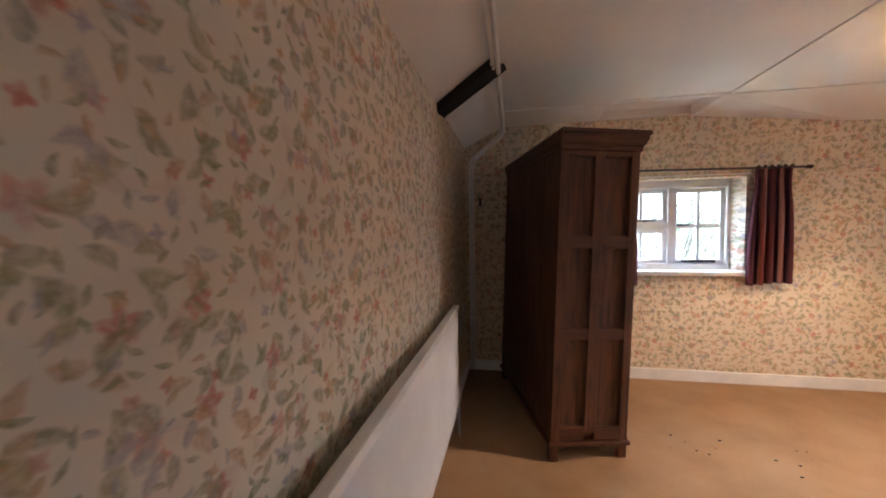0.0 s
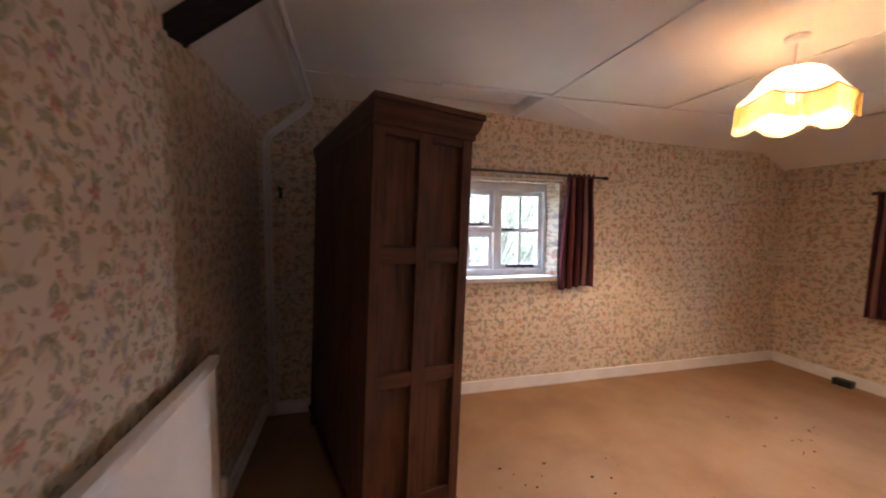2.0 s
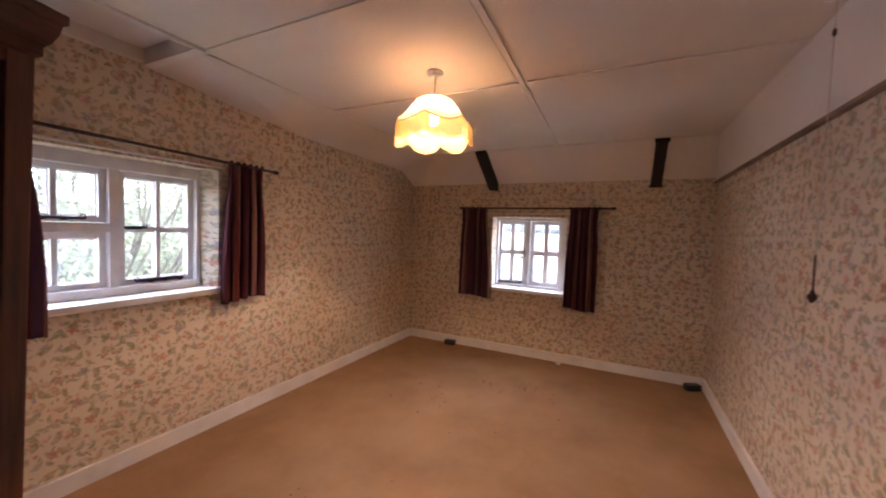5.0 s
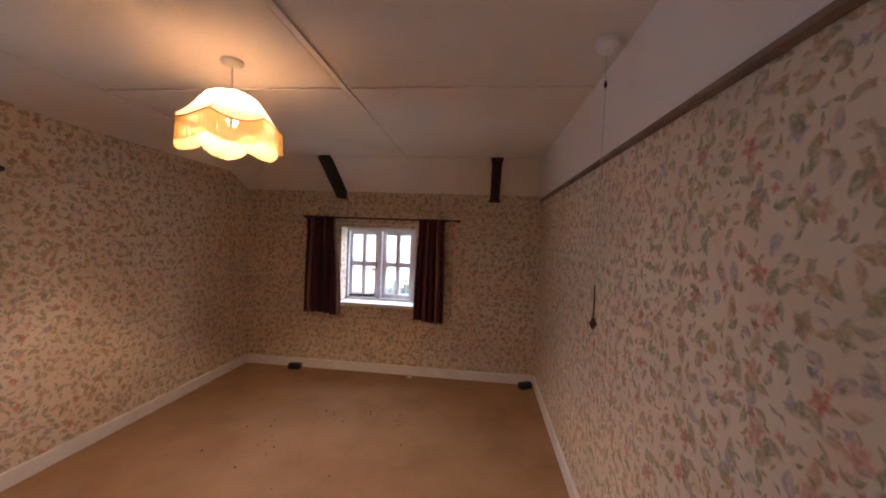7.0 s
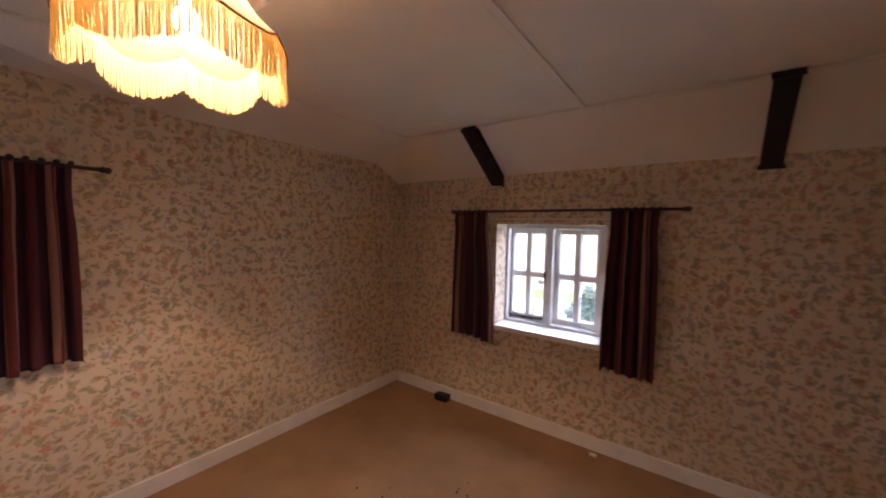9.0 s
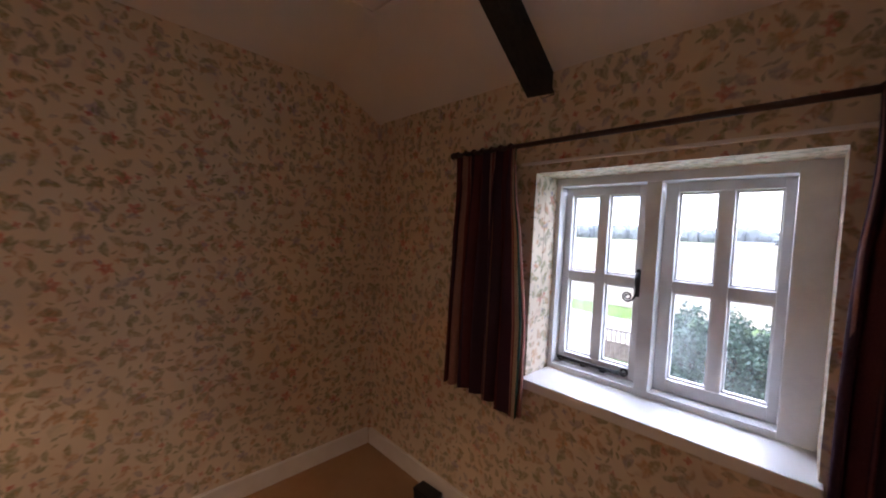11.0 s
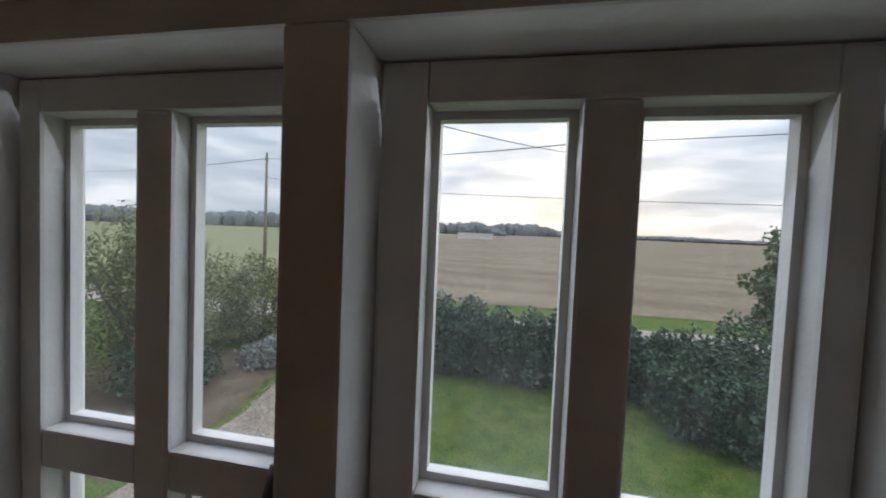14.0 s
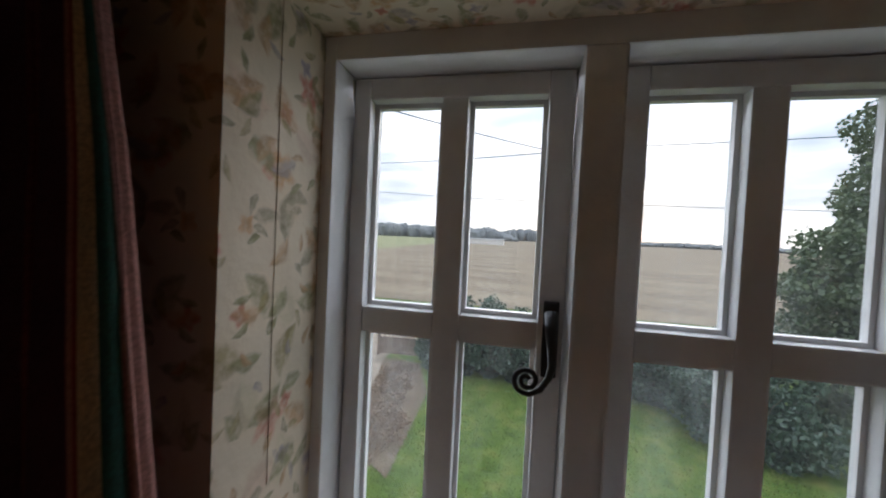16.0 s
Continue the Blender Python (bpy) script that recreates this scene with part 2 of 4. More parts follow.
def translucent(name, colour, through, share, pattern=None):
    m, nt, b = material(name, colour, 0.85, spec=0.1)
    tr = node(nt, "ShaderNodeBsdfTranslucent")
    tr.inputs["Color"].default_value = (*through, 1)
    if pattern:
        v = place(nt)
        w = node(nt, "ShaderNodeTexVoronoi", i_Scale=pattern)
        nt.links.new(v, w.inputs["Vector"])
        k = ramp(nt, w.outputs["Distance"], [(0.1, 1.0), (0.7, 0.72)])
        nt.links.new(mix(nt, 1.0, k, colour, "MULTIPLY"), b.inputs["Base Color"])
        nt.links.new(mix(nt, 1.0, k, through, "MULTIPLY"), tr.inputs["Color"])
        bump(nt, b, w.outputs["Distance"], 0.5, 0.003)
    ms = node(nt, "ShaderNodeMixShader", i_Fac=share)
    nt.links.new(b.outputs[0], ms.inputs[1])
    nt.links.new(tr.outputs[0], ms.inputs[2])
    nt.links.new(ms.outputs[0], nt.nodes["Material Output"].inputs["Surface"])
    return m


def glass_material():
    """Old panes with a little dirt on them."""
    m, nt, b = material("window_glass", (1, 1, 1), 0.02)
    tp = node(nt, "ShaderNodeBsdfTransparent")
    tp.inputs["Color"].default_value = (0.93, 0.96, 0.96, 1)
    gl = node(nt, "ShaderNodeBsdfGlossy", i_Roughness=0.03)
    ms = node(nt, "ShaderNodeMixShader", i_Fac=0.035)
    nt.links.new(tp.outputs[0], ms.inputs[1])
    nt.links.new(gl.outputs[0], ms.inputs[2])
    df = node(nt, "ShaderNodeBsdfTranslucent")
    df.inputs["Color"].default_value = (0.62, 0.68, 0.70, 1)
    v = place(nt, (1, 1, 0.35))
    dirt = math_node(nt, "MULTIPLY", noise_fac(nt, v, 9, 6, 0.7), noise_fac(nt, place(nt), 3.0, 3))
    dirt = ramp(nt, dirt, [(0.22, 0.008), (0.50, 0.07)])
    m2 = nt.nodes.new("ShaderNodeMixShader")
    nt.links.new(dirt, m2.inputs[0])
    nt.links.new(ms.outputs[0], m2.inputs[1])
    nt.links.new(df.outputs[0], m2.inputs[2])
    nt.links.new(m2.outputs[0], nt.nodes["Material Output"].inputs["Surface"])
    return m


def ground_material(name, a, c2, c3, scale, fine, relief, dist, rows=None):
    m, nt, b = material(name, c2, 0.95, spec=0.1)
    v = place(nt)
    c = ramp(nt, noise_fac(nt, v, scale, 6, 0.6), [(0.3, a), (0.5, c2), (0.7, c3)])
    f = noise_fac(nt, v, fine, 3)
    c = mix(nt, ramp(nt, f, [(0.3, 0.5), (0.6, 0.0)]), c, tuple(x * 0.5 for x in a))
    if rows:
        wv = node(nt, "ShaderNodeTexWave", i_Scale=rows, i_Distortion=2.5)
        nt.links.new(place(nt, rot=(0, 0, radians(9))), wv.inputs["Vector"])
        c = mix(nt, ramp(nt, wv.outputs["Fac"], [(0.2, 0.35), (0.6, 0.0)]), c, tuple(x * 0.6 for x in a))
    nt.links.new(c, b.inputs["Base Color"])
    bump(nt, b, f, relief, dist)
    return m


def leaf_material(name, dark, light, rough=0.55):
    m, nt, b = material(name, light, rough)
    g = nt.nodes.new("ShaderNodeNewGeometry")
    c = ramp(nt, g.outputs["Random Per Island"], [(0.0, dark), (1.0, light)])
    nt.links.new(c, b.inputs["Base Color"])
    tr = node(nt, "ShaderNodeBsdfTranslucent")
    nt.links.new(c, tr.inputs["Color"])
    ms = node(nt, "ShaderNodeMixShader", i_Fac=0.25)
    nt.links.new(b.outputs[0], ms.inputs[1])
    nt.links.new(tr.outputs[0], ms.inputs[2])
    nt.links.new(ms.outputs[0], nt.nodes["Material Output"].inputs["Surface"])
    return m


PAPER = wallpaper_material()
CARPET = carpet_material()
CEILING = rough_paint("ceiling_paint", (0.76, 0.72, 0.67), (0.85, 0.82, 0.78), 0.8, 0.9, 30, 0.3, 0.006)
WHITE = rough_paint("white_gloss_paint", (0.78, 0.765, 0.75), (0.88, 0.87, 0.86), 0.4, 6.0, 120, 0.25, 0.002)
SASH = rough_paint("white_window_paint", (0.66, 0.65, 0.65), (0.80, 0.80, 0.80), 0.42, 8.0, 90, 0.35, 0.002)
ENAMEL = rough_paint("radiator_enamel", (0.80, 0.79, 0.77), (0.88, 0.88, 0.86), 0.35, 3.0, 200, 0.1, 0.001)
OAK_V = wood_material("dark_oak_upright", (0.015, 0.005, 0.002), (0.125, 0.040, 0.013), 0.5, 2)
OAK_H = wood_material("dark_oak_across", (0.014, 0.005, 0.002), (0.115, 0.037, 0.013), 0.5, 0)
BEAM = wood_material("black_beam", (0.006, 0.005, 0.005), (0.020, 0.015, 0.013), 0.7, 0)
RODWOOD = wood_material("dark_rod_wood", (0.02, 0.008, 0.006), (0.06, 0.022, 0.014), 0.4, 0)
IRON = rough_paint("black_iron", (0.010, 0.010, 0.011), (0.025, 0.025, 0.027), 0.42, 30, 150, 0.5, 0.002)
BLACK = rough_paint("black_plastic", (0.008, 0.008, 0.008), (0.018, 0.018, 0.018), 0.45, 20, 200, 0.2, 0.001)
CURTAIN = curtain_material("striped_curtain_cloth")
SHADE = translucent("woven_shade_cloth", (0.44, 0.34, 0.22), (0.31, 0.24, 0.155), 0.50, 130)
FRINGE = translucent("gold_fringe", (0.56, 0.42, 0.19), (0.44, 0.34, 0.16), 0.5)
TRIM = material("shade_trim", (0.25, 0.13, 0.05), 0.8)[0]
GLASS = glass_material()
CORD = material("cord_white", (0.62, 0.58, 0.52), 0.7)[0]
RUST = material("cord_brown", (0.06, 0.02, 0.012), 0.7)[0]
LIP = rough_paint("brown_lip", (0.14, 0.095, 0.065), (0.28, 0.20, 0.14), 0.7, 5.0, 60, 0.4, 0.003)
HALL = rough_paint("hall_paint", (0.50, 0.46, 0.40), (0.60, 0.56, 0.50), 0.8)
BULB = bpy.data.materials.new("lit_bulb")
BULB.use_nodes = True
_b = BULB.node_tree.nodes["Principled BSDF"]
_b.inputs["Emission Color"].default_value = (1.0, 0.66, 0.34, 1)
_b.inputs["Emission Strength"].default_value = 60.0


# ---- mesh helpers ----
def finish(name, bm, mat, smooth=False):
    me = bpy.data.meshes.new(name)
    bmesh.ops.recalc_face_normals(bm, faces=bm.faces[:])
    bm.to_mesh(me)
    bm.free()
    if mat:
        me.materials.append(mat)
    if smooth:
        me.polygons.foreach_set("use_smooth", [True] * len(me.polygons))
    return new(name, me)


def part(name, bm, mat, parent, label="", smooth=False):
    ob = finish(name, bm, mat, smooth)
    ob.parent = parent
    if label:
        ob["label"] = label
    return ob


def thing(name, label, category, group="", at=(0, 0, 0), kind=""):
    e = new(name)
    e.empty_display_size = 0.05
    e.location = at
    return tagged(e, label, category, group, kind)


def box(bm, x0, x1, y0, y1, z0, z1, bevel=0.0, m=None):
    r = bmesh.ops.create_cube(bm, size=1.0)
    vs = r["verts"]
    for v in vs:
        v.co = Vector((x0 + (v.co.x + 0.5) * (x1 - x0), y0 + (v.co.y + 0.5) * (y1 - y0), z0 + (v.co.z + 0.5) * (z1 - z0)))
        if m is not None:
            v.co = m @ v.co
    if bevel:
        es = {e for v in vs for e in v.link_edges}
        bmesh.ops.bevel(bm, geom=list(es), offset=bevel, segments=2, affect="EDGES", profile=0.7)
    return bm


def one(x0, x1, y0, y1, z0, z1, bevel=0.0, m=None):
    return box(bmesh.new(), x0, x1, y0, y1, z0, z1, bevel, m)


def beam_between(bm, a, b, w, d, bevel=0.004, up=(0, 0, 1)):
    """A squared bar from a to b, w wide and d deep."""
    a, b = Vector(a), Vector(b)
    z = (b - a).normalized()
    x = Vector(up).cross(z)
    x = x.normalized() if x.length > 1e-4 else Vector((1, 0, 0))
    y = z.cross(x)
    m = Matrix.Translation(a) @ Matrix((x, y, z)).transposed().to_4x4()
    return box(bm, -w / 2, w / 2, -d / 2, d / 2, 0, (b - a).length, bevel, m)


def tube(bm, pts, radius, sides=10, radii=None):
    """A round tube along a line of points."""
    pts = [Vector(p) for p in pts]
    rings = []
    x = None
    for i, p in enumerate(pts):
        d = (pts[min(i + 1, len(pts) - 1)] - pts[max(i - 1, 0)]).normalized()
        if x is None:
            x = d.orthogonal().normalized()
        x = (x - d * x.dot(d)).normalized()
        y = d.cross(x)
        r = radii[i] if radii else radius
        rings.append([bm.verts.new(p + r * (math.cos(a) * x + math.sin(a) * y)) for a in np.linspace(0, 2 * math.pi, sides, endpoint=False)])
    for a, b in zip(rings, rings[1:]):
        for i in range(sides):
            bm.faces.new((a[i], a[(i + 1) % sides], b[(i + 1) % sides], b[i]))
    bm.faces.new(rings[0][::-1])
    bm.faces.new(rings[-1])
    return bm


def lathe(bm, profile, at=(0, 0, 0), sides=28, axis=None):
    """A turned shape from (radius, height) pairs."""
    m = Matrix.Translation(at) @ (axis or Matrix())
    rings = [[bm.verts.new(m @ Vector((r * math.cos(a), r * math.sin(a), z))) for a in np.linspace(0, 2 * math.pi, sides, endpoint=False)] for r, z in profile]
    for a, b in zip(rings, rings[1:]):
        for i in range(sides):
            bm.faces.new((a[i], a[(i + 1) % sides], b[(i + 1) % sides], b[i]))
    bm.faces.new(rings[0][::-1])
    bm.faces.new(rings[-1])
    return bm


def structure(name, bm, mat, label="", category="", smooth=False):
    return tagged(finish(name, bm, mat, smooth), label, category, kind="structure")

# ---- the room ----
XE, YN, XW, YS = 0.02, 0.02, -5.0, -3.29
CEIL = 2.33
T = 0.34
TE = 0.292
W1 = (-3.68, -2.612, 0.95, 1.79)
W2 = (-1.955, -1.098, 0.745, 1.622)
DOOR = (-4.97, -4.10, 2.02)

structure("floor", one(XW - 0.3, XE + T, -5.2, YN + T, -0.12, 0.0), CARPET, "worn tan fitted carpet with stains and crumbs", "floor")

bm = bmesh.new()
box(bm, XW - T, W1[0], YN, YN + T, -0.1, 2.6)
box(bm, W1[1], XE + T, YN, YN + T, -0.1, 2.6)
box(bm, W1[0], W1[1], YN, YN + T, -0.1, W1[2])
box(bm, W1[0], W1[1], YN, YN + T, W1[3], 2.6)
for xf, xb in ((W1[0], W1[0] + 0.055), (W1[1], W1[1] - 0.055)):
    lo = [bm.verts.new((x, y, W1[2])) for x, y in ((xf, YN + 0.001), (xb, YN + 0.125), (xf, YN + 0.125))]
    hi = [bm.verts.new((v.co.x, v.co.y, W1[3])) for v in lo]
    for i in range(3):
        bm.faces.new((lo[i], lo[(i + 1) % 3], hi[(i + 1) % 3], hi[i]))
structure("wall_north", bm, PAPER, "cream floral papered wall with a deep window opening", "wall")

bm = bmesh.new()
box(bm, XE, XE + TE, W2[1], YN, -0.1, 2.3)
box(bm, XE, XE + TE, -5.2, W2[0], -0.1, 2.3)
box(bm, XE, XE + TE, W2[0], W2[1], -0.1, W2[2])
box(bm, XE, XE + TE, W2[0], W2[1], W2[3], 2.3)
structure("wall_east", bm, PAPER, "cream floral papered wall with a deep window opening", "wall")

structure("wall_west", one(XW - T, XW, -5.2, YN, -0.1, 2.3), PAPER, "cream floral papered wall behind the radiator", "wall")

bm = bmesh.new()
box(bm, DOOR[1], XE, YS - 0.18, YS, -0.1, 2.6)
box(bm, XW, DOOR[1], YS - 0.18, YS, DOOR[2], 2.6)
structure("wall_south", bm, PAPER, "cream floral papered wall with a doorway", "wall")

# landing behind the doorway, closed round
bm = bmesh.new()
box(bm, XW, -3.4, -5.2, -5.05, -0.1, 2.4)
box(bm, -3.55, -3.4, -5.05, YS - 0.18, -0.1, 2.4)
structure("wall_landing", bm, HALL, "plain painted landing wall", "wall")
structure("ceiling_landing", one(XW, -3.4, -5.05, YS - 0.18, 2.3, 2.4), CEILING, "plain painted landing ceiling", "ceiling")

# ceiling: flat boards, two sloping sides, the sag along the north wall, a hatch recess
HX, HY = (-3.80, -3.06), (-0.47, -0.02)
bm = bmesh.new()
box(bm, -4.66, -0.36, -3.21, HY[0], CEIL, CEIL + 0.08)
box(bm, -4.66, HX[0], HY[0], YN, CEIL, CEIL + 0.08)
box(bm, HX[0], HX[1], HY[1], YN, CEIL, CEIL + 0.08)


def prism(bm, quads):
    for q in quads:
        bm.faces.new([bm.verts.new(c) for c in q])


drop = 0.13
prism(bm, [
    [(HX[1], HY[0], CEIL), (-1.9, HY[0], CEIL), (-1.9, YN, CEIL - drop), (HX[1], YN, CEIL - 0.01)],
    [(-1.9, HY[0], CEIL), (-0.36, HY[0], CEIL), (-0.30, YN, CEIL - drop - 0.03), (-1.9, YN, CEIL - drop)],
    [(HX[1], HY[0], CEIL + 0.08), (-0.36, HY[0], CEIL + 0.08), (-0.30, YN + 0.1, CEIL + 0.08), (HX[1], YN + 0.1, CEIL + 0.08)],
    [(-0.36, HY[0], CEIL), (-0.36, -3.30, CEIL), (0.06, -3.30, 1.985), (0.06, HY[0], 1.985)],
    [(-0.36, HY[0], CEIL), (0.06, HY[0], 1.985), (0.06, YN + 0.01, 1.985), (-0.30, YN + 0.01, CEIL - drop - 0.03)],
    [(-0.30, -3.30, CEIL + 0.1), (-0.30, YN + 0.01, CEIL + 0.1), (0.30, YN + 0.01, 2.1), (0.30, -3.30, 2.1)],
    [(-4.66, YN + 0.01, CEIL), (-4.66, -3.3, CEIL), (-5.03, -3.3, 2.14), (-5.03, YN + 0.01, 2.14)],
    [(-4.70, YN + 0.01, CEIL + 0.1), (-4.70, -3.3, CEIL + 0.1), (-5.2, -3.3, 2.2), (-5.2, YN + 0.01, 2.2)],
])
# hatch recess
box(bm, HX[0], HX[1], HY[0], HY[1], CEIL + 0.075, CEIL + 0.10)
# boxed band along the top of the south wall
prism(bm, [
    [(-5.0, -3.205, CEIL), (0.04, -3.205, CEIL), (0.04, -3.272, 1.985), (-5.0, -3.272, 1.985)],
    [(-5.0, -3.272, 1.985), (0.04, -3.272, 1.985), (0.04, YS - 0.02, 1.985), (-5.0, YS - 0.02, 1.985)],
])
structure("ceiling", bm, CEILING, "off-white boarded ceiling sloping at both sides", "ceiling")
structure("ceiling_panel", one(HX[0] + 0.02, HX[1] - 0.02, HY[0] + 0.02, HY[1] - 0.02, CEIL + 0.062, CEIL + 0.072), CEILING, "painted loft hatch panel", "ceiling")
# unseen slab added to close the room off from the sky
structure("roof_cover", one(XW - 0.4, XE + 0.5, -5.3, 0.45, 2.62, 2.75), HALL, "added slab, unseen, closing the roof space above the ceiling", "roof")

# cover strips over the joints of the boards
bm = bmesh.new()
for x0, x1, y0, y1 in ((-3.02, -2.985, -3.205, -0.47), (-2.03, -2.0, -1.92, -0.45), (-2.03, -2.0, -3.205, -1.955),
                       (-2.98, -0.38, -0.475, -0.445), (-4.64, -3.82, -0.475, -0.445)):
    box(bm, x0, x1, y0, y1, CEIL - 0.009, CEIL - 0.0005, 0.002)
box(bm, -0.385, -0.35, -3.205, -0.45, CEIL - 0.012, CEIL - 0.001, 0.002)
beam_between(bm, (-4.64, -1.99, CEIL - 0.004), (-0.37, -1.875, CEIL - 0.004), 0.035, 0.009, 0.002)
structure("trim_ceiling_strips", bm, CEILING, "painted cover strips on the ceiling joints", "trim")
bm = bmesh.new()
box(bm, HX[1] - 0.005, HX[1] + 0.045, HY[0] - 0.04, HY[1], CEIL - 0.02, CEIL + 0.07, 0.003)
box(bm, HX[0], HX[1], HY[0] - 0.04, HY[0], CEIL - 0.014, CEIL + 0.07, 0.003)
structure("trim_hatch", bm, WHITE, "painted frame of the loft hatch", "trim")

# skirting
SK = 0.098


def skirting(name, x0, x1, y0, y1):
    structure(name, one(x0, x1, y0, y1, 0.0, SK, 0.004), WHITE, "white painted skirting board", "skirting")


skirting("baseboard_north", XW + 0.02, XE - 0.02, YN - 0.02, YN + 0.001)
skirting("baseboard_east", XE - 0.02, XE + 0.001, YS + 0.02, YN - 0.02)
skirting("baseboard_south", DOOR[1] + 0.08, XE - 0.02, YS - 0.001, YS + 0.02)
skirting("baseboard_west", XW - 0.001, XW + 0.02, YS - 0.02, YN - 0.02)
bm = bmesh.new()
box(bm, DOOR[1] - 0.03, DOOR[1] + 0.07, YS - 0.19, YS + 0.015, 0, DOOR[2], 0.004)
box(bm, XW + 0.0, DOOR[1] - 0.03, YS - 0.19, YS + 0.015, DOOR[2] - 0.04, DOOR[2] + 0.04, 0.004)
structure("door_1", bm, WHITE, "white painted frame of the open doorway", "door frame")


structure("trim_south_lip", one(XW + 0.002, XE - 0.002, YS + 0.001, -3.256, 1.966, 1.984, 0.005), LIP, "thin brown lip under the boxed band", "trim")

# rafters showing through the slopes
def rafter(a, b, w, d):
    structure("exposed_rafter", beam_between(bmesh.new(), a, b, w, d, 0.012), BEAM, "blackened rafter end crossing the sloping ceiling", "beam")


rafter((-0.385, -1.065, 2.335), (0.055, -1.10, 1.965), 0.10, 0.09)
rafter((-0.385, -2.785, 2.335), (0.045, -2.785, 1.985), 0.095, 0.10)
rafter((-4.63, -1.385, 2.332), (-5.01, -1.23, 2.145), 0.11, 0.08)

# ---- windows ----
def sash(parent, m, w, h, stile, cols, rows, bar, depth=0.042, top=None, bottom=None, right=None):
    """An opening light: frame, glazing bars and panes in the plane of local x and z, front at local y = 0."""
    top, bottom, right = top or stile, bottom or stile, right or stile
    for name, b in (("stile", (0, stile, 0, h)), ("stile", (w - right, w, 0, h)), ("rail", (stile, w - right, 0, bottom)), ("rail", (stile, w - right, h - top, h))):
        part(name, one(b[0], b[1], 0, depth, b[2], b[3], 0.004, m), SASH, parent)
    gw, gh = w - stile - right, h - top - bottom
    pw, ph = (gw - (cols - 1) * bar) / cols, (gh - (rows - 1) * bar) / rows
    for i in range(1, cols):
        x = stile + i * pw + (i - 1) * bar
        part("glazing_bar", one(x, x + bar, 0.001, depth - 0.002, bottom, h - top, 0.004, m), SASH, parent)
    for j in range(1, rows):
        z = bottom + j * ph + (j - 1) * bar
        for i in range(cols):
            x = stile + i * (pw + bar)
            part("glazing_bar", one(x, x + pw, 0.001, depth - 0.002, z, z + bar, 0.004, m), SASH, parent)
    for i in range(cols):
        for j in range(rows):
            x, z = stile + i * (pw + bar), bottom + j * (ph + bar)
            bm = bmesh.new()
            bd = 0.007
            for b in ((x, x + bd, z, z + ph), (x + pw - bd, x + pw, z, z + ph), (x + bd, x + pw - bd, z, z + bd), (x + bd, x + pw - bd, z + ph - bd, z + ph)):
                box(bm, b[0], b[1], depth - 0.020, depth - 0.008, b[2], b[3], 0.0, m)
            part("glazing_bead", bm, SASH, parent)
            g = part("pane", one(x + 0.001, x + pw - 0.001, depth - 0.014, depth - 0.010, z + 0.001, z + ph - 0.001, 0.0, m), GLASS, parent, "slightly dirty glass pane")
            g.visible_shadow = False


def casement_handle(parent, m):
    """Plate, neck and a tail that curls up; local x along the window, y into the room negative, z up."""
    part("handle_plate", one(-0.011, 0.011, -0.006, 0.0, -0.060, 0.050, 0.003, m), IRON, parent, "black iron plate")
    pts = [(0.0, -0.014, 0.035), (0.0, -0.026, 0.012), (0.002, -0.03, -0.015), (0.003, -0.03, -0.035), (-0.001, -0.03, -0.052), (-0.011, -0.03, -0.069), (-0.026, -0.03, -0.077)]
    cx, cz = -0.030, -0.058
    curl = [(cx + 0.019 * (1 - k / 30 * 0.78) * math.cos(-math.pi / 2 - k / 30 * 3.3 * math.pi), -0.03, cz + 0.019 * (1 - k / 30 * 0.78) * math.sin(-math.pi / 2 - k / 30 * 3.3 * math.pi)) for k in range(1, 31)]
    bm = tube(bmesh.new(), [m @ Vector(p) for p in pts + curl], 0.005, 8, [0.010, 0.009, 0.007, 0.006, 0.005, 0.0045, 0.004] + [0.0036] * 30)
    part("handle", bm, IRON, parent, "black iron monkey-tail handle", True)


def casement_stay(parent, m, length):
    """A flat bar on two pegs with a curl at its free end."""
    bm = one(0.0, length, -0.022, -0.014, 0.006, 0.020, 0.003, m)
    part("stay_bar", bm, IRON, parent, "black iron casement stay")
    for x in (0.01, length * 0.42, length * 0.72):
        part("stay_peg", one(x, x + 0.022, -0.030, 0.0, 0.0, 0.010, 0.002, m), IRON, parent)
    pts = [(length - 0.005, -0.018, 0.013)] + [(length + 0.016 - 0.018 * (1 - k / 24 * 0.7) * math.cos(k / 24 * 3 * math.pi), -0.018, 0.024 - 0.018 * (1 - k / 24 * 0.7) * math.sin(k / 24 * 3 * math.pi)) for k in range(25)]
    part("stay_curl", tube(bmesh.new(), [m @ Vector(p) for p in pts], 0.004, 7), IRON, parent, smooth=True)


# east window: two opening lights side by side; local x runs south, local y outwards
m2 = Matrix(((0, 1, 0, 0.0), (-1, 0, 0, 0.0), (0, 0, 1, 0), (0, 0, 0, 1)))
win2 = thing("window_2", "white painted wooden casement window with two four-pane lights", "window", kind="structure")
FX = 0.20


def bar2(name, y0, y1, z0, z1, x0=FX, x1=0.315, label=""):
    part(name, one(x0, x1, y0, y1, z0, z1, 0.004), SASH, win2, label)


